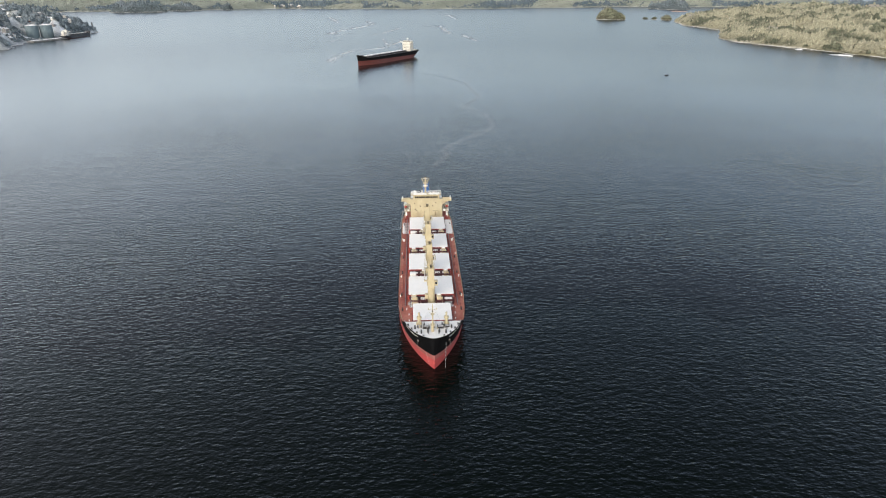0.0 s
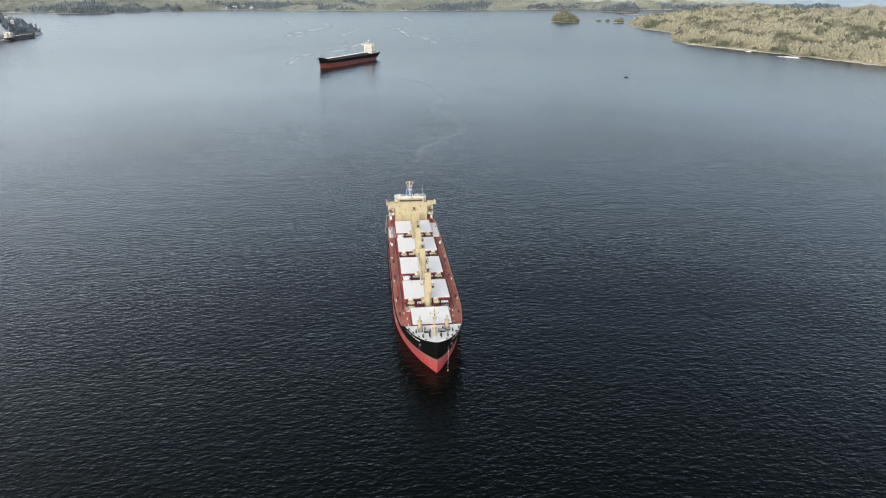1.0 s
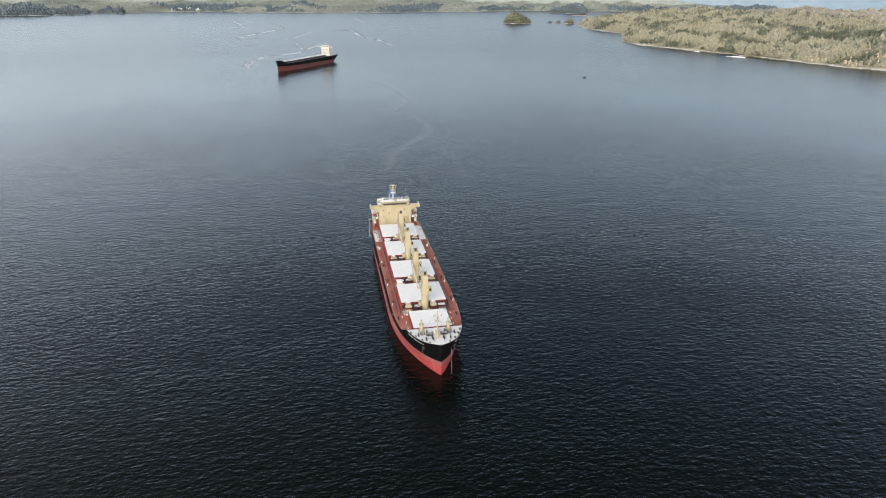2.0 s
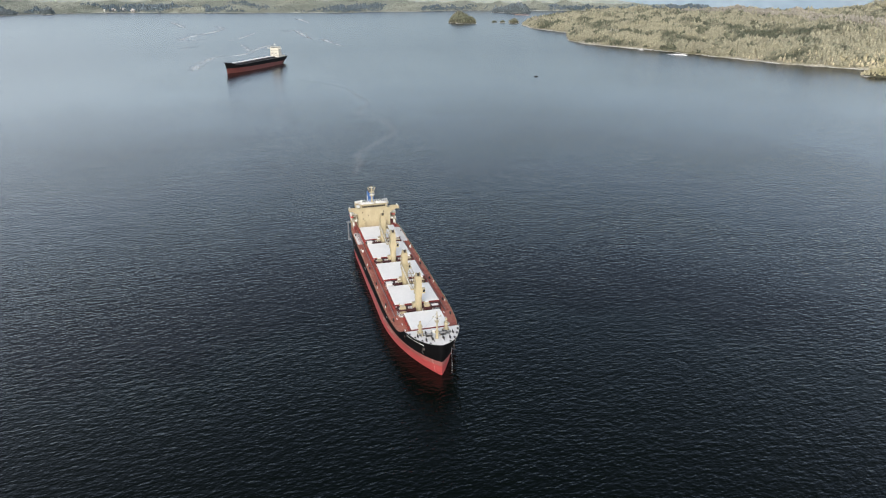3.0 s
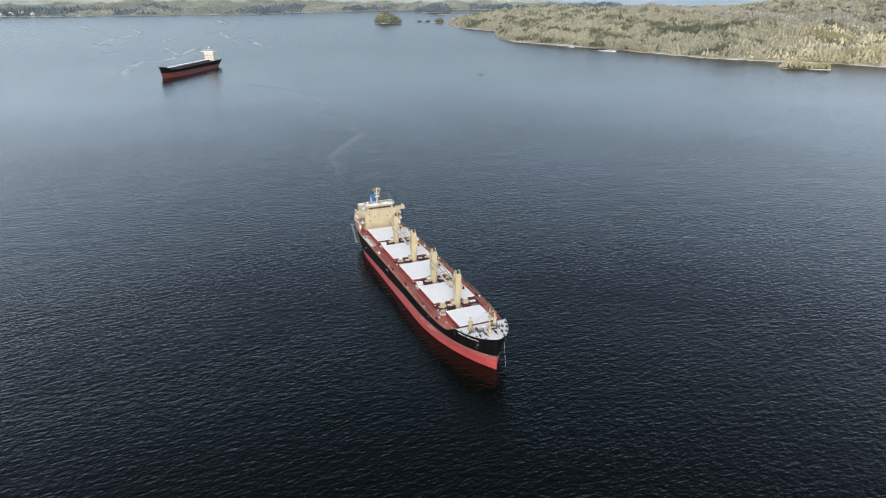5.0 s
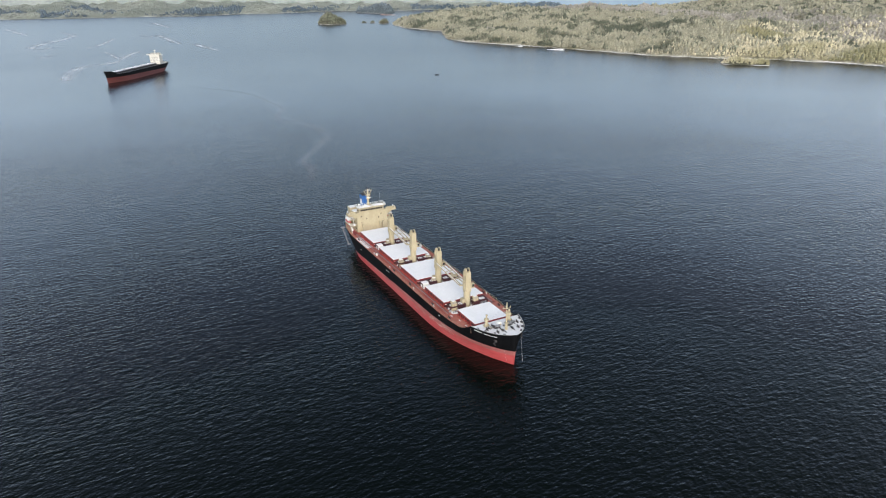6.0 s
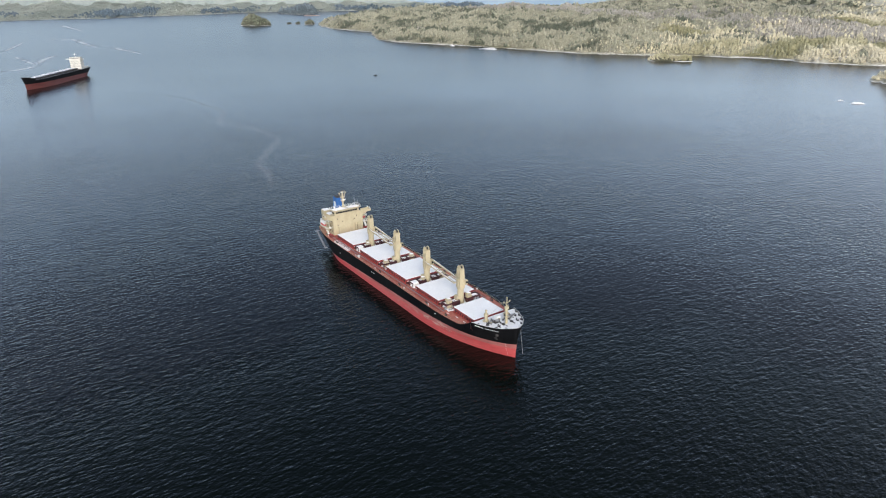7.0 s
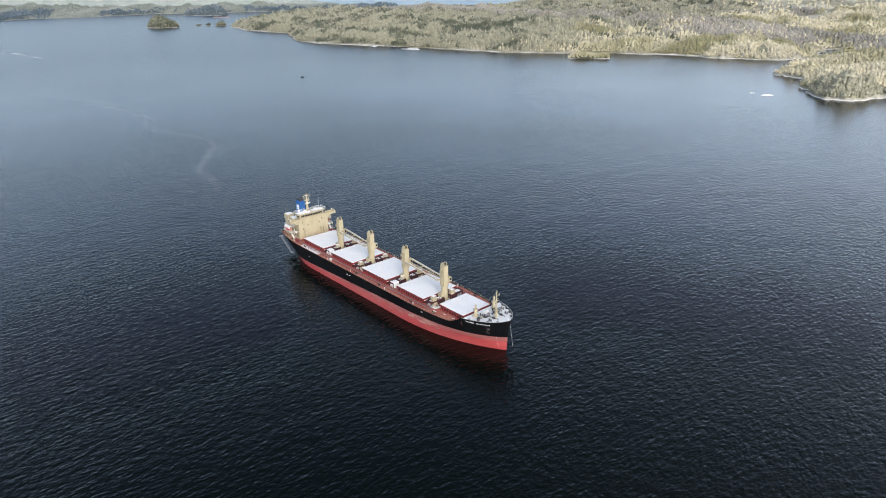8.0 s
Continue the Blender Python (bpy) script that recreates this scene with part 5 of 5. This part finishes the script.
def house_at(wall, w, d, h):
    root = tagged(new("house"), "small wooden house with a snow-covered gable roof", "house", "houses on the headland")
    bm = box(fresh(), -w / 2, w / 2, -d / 2, d / 2, -4, h)
    for s in (-1, 1):
        v = [bm.verts.new(p) for p in ((-w / 2, s * d / 2, h), (w / 2, s * d / 2, h), (0, s * d / 2, h + w * 0.36))]
        bm.faces.new(v)
    part("wall", bm, wall, root)
    bm = fresh()
    for s in (-1, 1):
        a, b = Vector((s * (w / 2 + 0.6), 0, h - 0.25)), Vector((0, 0, h + w * 0.37))
        v = [bm.verts.new((p.x, yy, p.z + dz)) for dz in (0, 0.35) for p, yy in ((a, -d / 2 - 0.6), (a, d / 2 + 0.6), (b, d / 2 + 0.6), (b, -d / 2 - 0.6))]
        for f in ((0, 1, 2, 3), (7, 6, 5, 4), (0, 4, 5, 1), (1, 5, 6, 2), (3, 2, 6, 7), (0, 3, 7, 4)):
            bm.faces.new([v[i] for i in f])
    roof_ = part("roof", bm, SNOW, root, "roof thick with snow")
    part("chimney", box(fresh(), 0.6, 1.5, -0.5, 0.5, h + w * 0.2, h + w * 0.36 + 1.6), RUSTRED, roof_)
    for yy in (-d / 2 - 0.04, d / 2 + 0.04):
        for x in (-w * 0.25, w * 0.25):
            part("window", box(fresh(), x - 0.6, x + 0.6, yy - 0.04, yy + 0.04, h * 0.45, h * 0.45 + 1.4), GLASS, root)
    return root


models = [house_at(TIMBER, 8, 10, 5), house_at(GREY, 9, 13, 5.5), house_at(RUSTRED, 7, 9, 4.5), house_at(CONCRETE, 10, 15, 6)]
rng = random.Random(9)
spots = []
while len(spots) < 170:
    y = rng.uniform(1480, 2650)
    x = rng.uniform(-0.62 * (y + 205), -985)
    px, py = np.array([x]), np.array([y])
    if town.distance(px, py)[0] < 22 or math.hypot(x + 1026, y - 1690) < 62 or any(math.hypot(x - a, y - b) < 17 for a, b in spots):
        continue
    spots.append((x, y))
for k, (x, y) in enumerate(spots):
    z = float(town.height(np.array([x]), np.array([y]))[0])
    m = pose(x, y, z + 0.5, 0, 0, rng.uniform(-40, 120))
    if k < 4:
        models[k].matrix_basis = m
    else:
        copy_thing(models[k % 4], m)

# a few pale houses by the water on the far shore
for k in range(11):
    x = rng.uniform(-960, -700)
    ys = np.arange(3900.0, 4350.0, 4.0)
    y = float(ys[np.argmax(north.distance(np.full(ys.shape, x), ys) > rng.uniform(5, 30))])
    z = float(north.height(np.array([x]), np.array([y]))[0])
    home = copy_thing(models[0 if k % 3 else 3], pose(x, y, z + 3.0, 0, 0, rng.uniform(-30, 30)))
    tagged(home, "pale wooden house with a snowy roof by the far shore", "house", "houses across the water")

# pier with mooring dolphins beyond the point
bm = box(fresh(), -22, 22, -4, 4, 2.0, 3.2)
for x in range(-20, 21, 8):
    for y in (-3, 3):
        tube(bm, (x, y, -4), (x, y, 2.0), 0.6, n=8)
pier = tagged(mesh_object("pier", bm, CONCRETE), "concrete pier on piles off the point", "pier", kind="structure")
pier.matrix_world = pose(-1125, 2200, 0, 0, 0, 0)
for x, h in ((-14, 12), (2, 16), (17, 14)):
    bm = fresh()
    for dx, dy in ((-1.5, -1.5), (1.5, -1.5), (1.5, 1.5), (-1.5, 1.5)):
        tube(bm, (dx, dy, 0), (dx * 0.6, dy * 0.6, h), 0.45, n=6)
    box(bm, -2.4, 2.4, -2.4, 2.4, h, h + 1.5)
    loader = tagged(mesh_object("loading_tower", bm, DARK), "dark steel tower standing on the pier", "tower", "towers on the pier")
    loader.matrix_world = pose(-1125 + x, 2200, 3.2)

# ---- small boat and streaks on the water ----
boat = tagged(new("motor_boat"), "small dark open motor boat on open water", "boat")
bm = fresh()
rows = []
for k in range(9):
    f = k / 8
    w = 1.25 * min(1.0, (1 - f) * 3.0 + 0.05) ** 0.6
    rows.append([bm.verts.new(p) for p in ((-w * 0.5, 7 * f, -0.3), (-w, 7 * f, 0.6 + 0.3 * f), (w, 7 * f, 0.6 + 0.3 * f), (w * 0.5, 7 * f, -0.3))])
for a, b in zip(rows, rows[1:]):
    for k in range(4):
        bm.faces.new((a[k], a[(k + 1) % 4], b[(k + 1) % 4], b[k]))
bm.faces.new(rows[0])
bm.faces.new(rows[-1])
part("hull", bm, DARK, boat)
part("cabin", soft(box(fresh(), -0.7, 0.7, 3.0, 4.4, 0.85, 1.35), 0.12), DARK, boat)
part("outboard", soft(box(fresh(), -0.3, 0.3, -0.6, 0.0, 0.1, 1.3), 0.08), BLACK, boat)
boat.matrix_world = pose(384, 822, 0, 0, 0, -80)


def streak_material(most, least=0.0):
    """Thin slicks: mostly clear, a broken white film painting in smooth water's sheen."""
    m = bpy.data.materials.new("painted_slick_sheen")
    m.use_nodes = True
    n, l = m.node_tree.nodes, m.node_tree.links
    b = n["Principled BSDF"]
    b.inputs["Base Color"].default_value = (0.90, 0.92, 0.93, 1)
    b.inputs["Roughness"].default_value = 0.7
    tc, t, r = n.new("ShaderNodeTexCoord"), n.new("ShaderNodeTexNoise"), n.new("ShaderNodeMapRange")
    uv = n.new("ShaderNodeUVMap")
    sep, edge, mul = n.new("ShaderNodeSeparateXYZ"), n.new("ShaderNodeMath"), n.new("ShaderNodeMath")
    l.new(tc.outputs["Object"], t.inputs["Vector"])
    t.inputs["Scale"].default_value, t.inputs["Detail"].default_value = 0.014, 3
    r.inputs["From Min"].default_value, r.inputs["From Max"].default_value = 0.28, 0.7
    r.inputs["To Min"].default_value, r.inputs["To Max"].default_value = least, most
    l.new(t.outputs["Fac"], r.inputs["Value"])
    l.new(uv.outputs["UV"], sep.inputs["Vector"])
    edge.operation, mul.operation = "PINGPONG", "MULTIPLY"
    edge.inputs[1].default_value = 0.5
    l.new(sep.outputs["X"], edge.inputs[0])
    l.new(edge.outputs["Value"], mul.inputs[0])
    dbl = n.new("ShaderNodeMath")
    dbl.operation = "MULTIPLY"
    dbl.inputs[1].default_value = 2.0
    l.new(r.outputs["Result"], mul.inputs[1])
    l.new(mul.outputs["Value"], dbl.inputs[0])
    l.new(dbl.outputs["Value"], b.inputs["Alpha"])
    return m


FAINT, PALE = streak_material(0.105, 0.065), streak_material(0.50, 0.10)


def streak(points, width, seed, mat=None):
    """A flat wandering ribbon through a few places on the water."""
    rng = random.Random(seed)
    pts = [Vector((x, y, 0)) for x, y in points]
    path = []
    for k in range(len(pts) - 1):
        p0, p1, p2, p3 = pts[max(k - 1, 0)], pts[k], pts[k + 1], pts[min(k + 2, len(pts) - 1)]
        for s in range(10):
            t = s / 10
            path.append(0.5 * (2 * p1 + (p2 - p0) * t + (2 * p0 - 5 * p1 + 4 * p2 - p3) * t * t + (3 * p1 - p0 - 3 * p2 + p3) * t ** 3))
    path.append(pts[-1])
    bm = fresh()
    uv = bm.loops.layers.uv.new("UVMap")
    rows = []
    for k, p in enumerate(path):
        d = (path[min(k + 1, len(path) - 1)] - path[max(k - 1, 0)]).normalized()
        side = Vector((-d.y, d.x, 0))
        end = min(1.0, min(k, len(path) - 1 - k) / 5 + 0.05)
        w = 1.75 * width * end * rng.uniform(0.75, 1.2)
        rows.append([bm.verts.new(p + side * w * s + Vector((0, 0, 0.02))) for s in (-0.5, 0, 0.5)])
    for a, b in zip(rows, rows[1:]):
        for j in (0, 1):
            f = bm.faces.new((a[j], a[j + 1], b[j + 1], b[j]))
            for loop, u in zip(f.loops, (j * 0.5, j * 0.5 + 0.5, j * 0.5 + 0.5, j * 0.5)):
                loop[uv].uv = (u, 0)
    ob = mesh_object("water_streak", bm, mat or PALE)
    return tagged(ob, "slick streak on the water, its sheen painted as pale film", "slick", kind="stuff")


streak([(-3, 899), (31, 838), (53, 802), (68, 742), (71, 684), (75, 630), (51, 561), (69, 521), (73, 481), (70, 440), (46, 400), (22, 358), (20, 330), (8, 290)], 6.2, 1, FAINT)
streak([(-10, 1605), (-42, 1507), (-68, 1376), (-97, 1316), (-131, 1299), (-153, 1221), (-164, 1110), (-163, 1046)], 15, 2)
streak([(-201, 2572), (-160, 2369), (-176, 2204), (-208, 2065), (-240, 1942), (-252, 1850), (-225, 1789), (-184, 1856)], 20, 3)
streak([(27, 2236), (56, 2148), (82, 2206), (92, 1950), (100, 1763)], 17, 4)
streak([(128, 1790), (139, 1666), (156, 1491)], 15, 5)
streak([(83, 3176), (151, 3097), (171, 2637)], 22, 6)
streak([(-384, 2888), (-341, 2691), (-295, 2438)], 22, 7)
streak([(-228, 1522), (-207, 1558), (-184, 1586)], 18, 8)
streak([(-90, 1625), (-75, 1483), (-61, 1360)], 10, 9)
streak([(-127, 1754), (-91, 1868), (-45, 2126)], 12, 10)
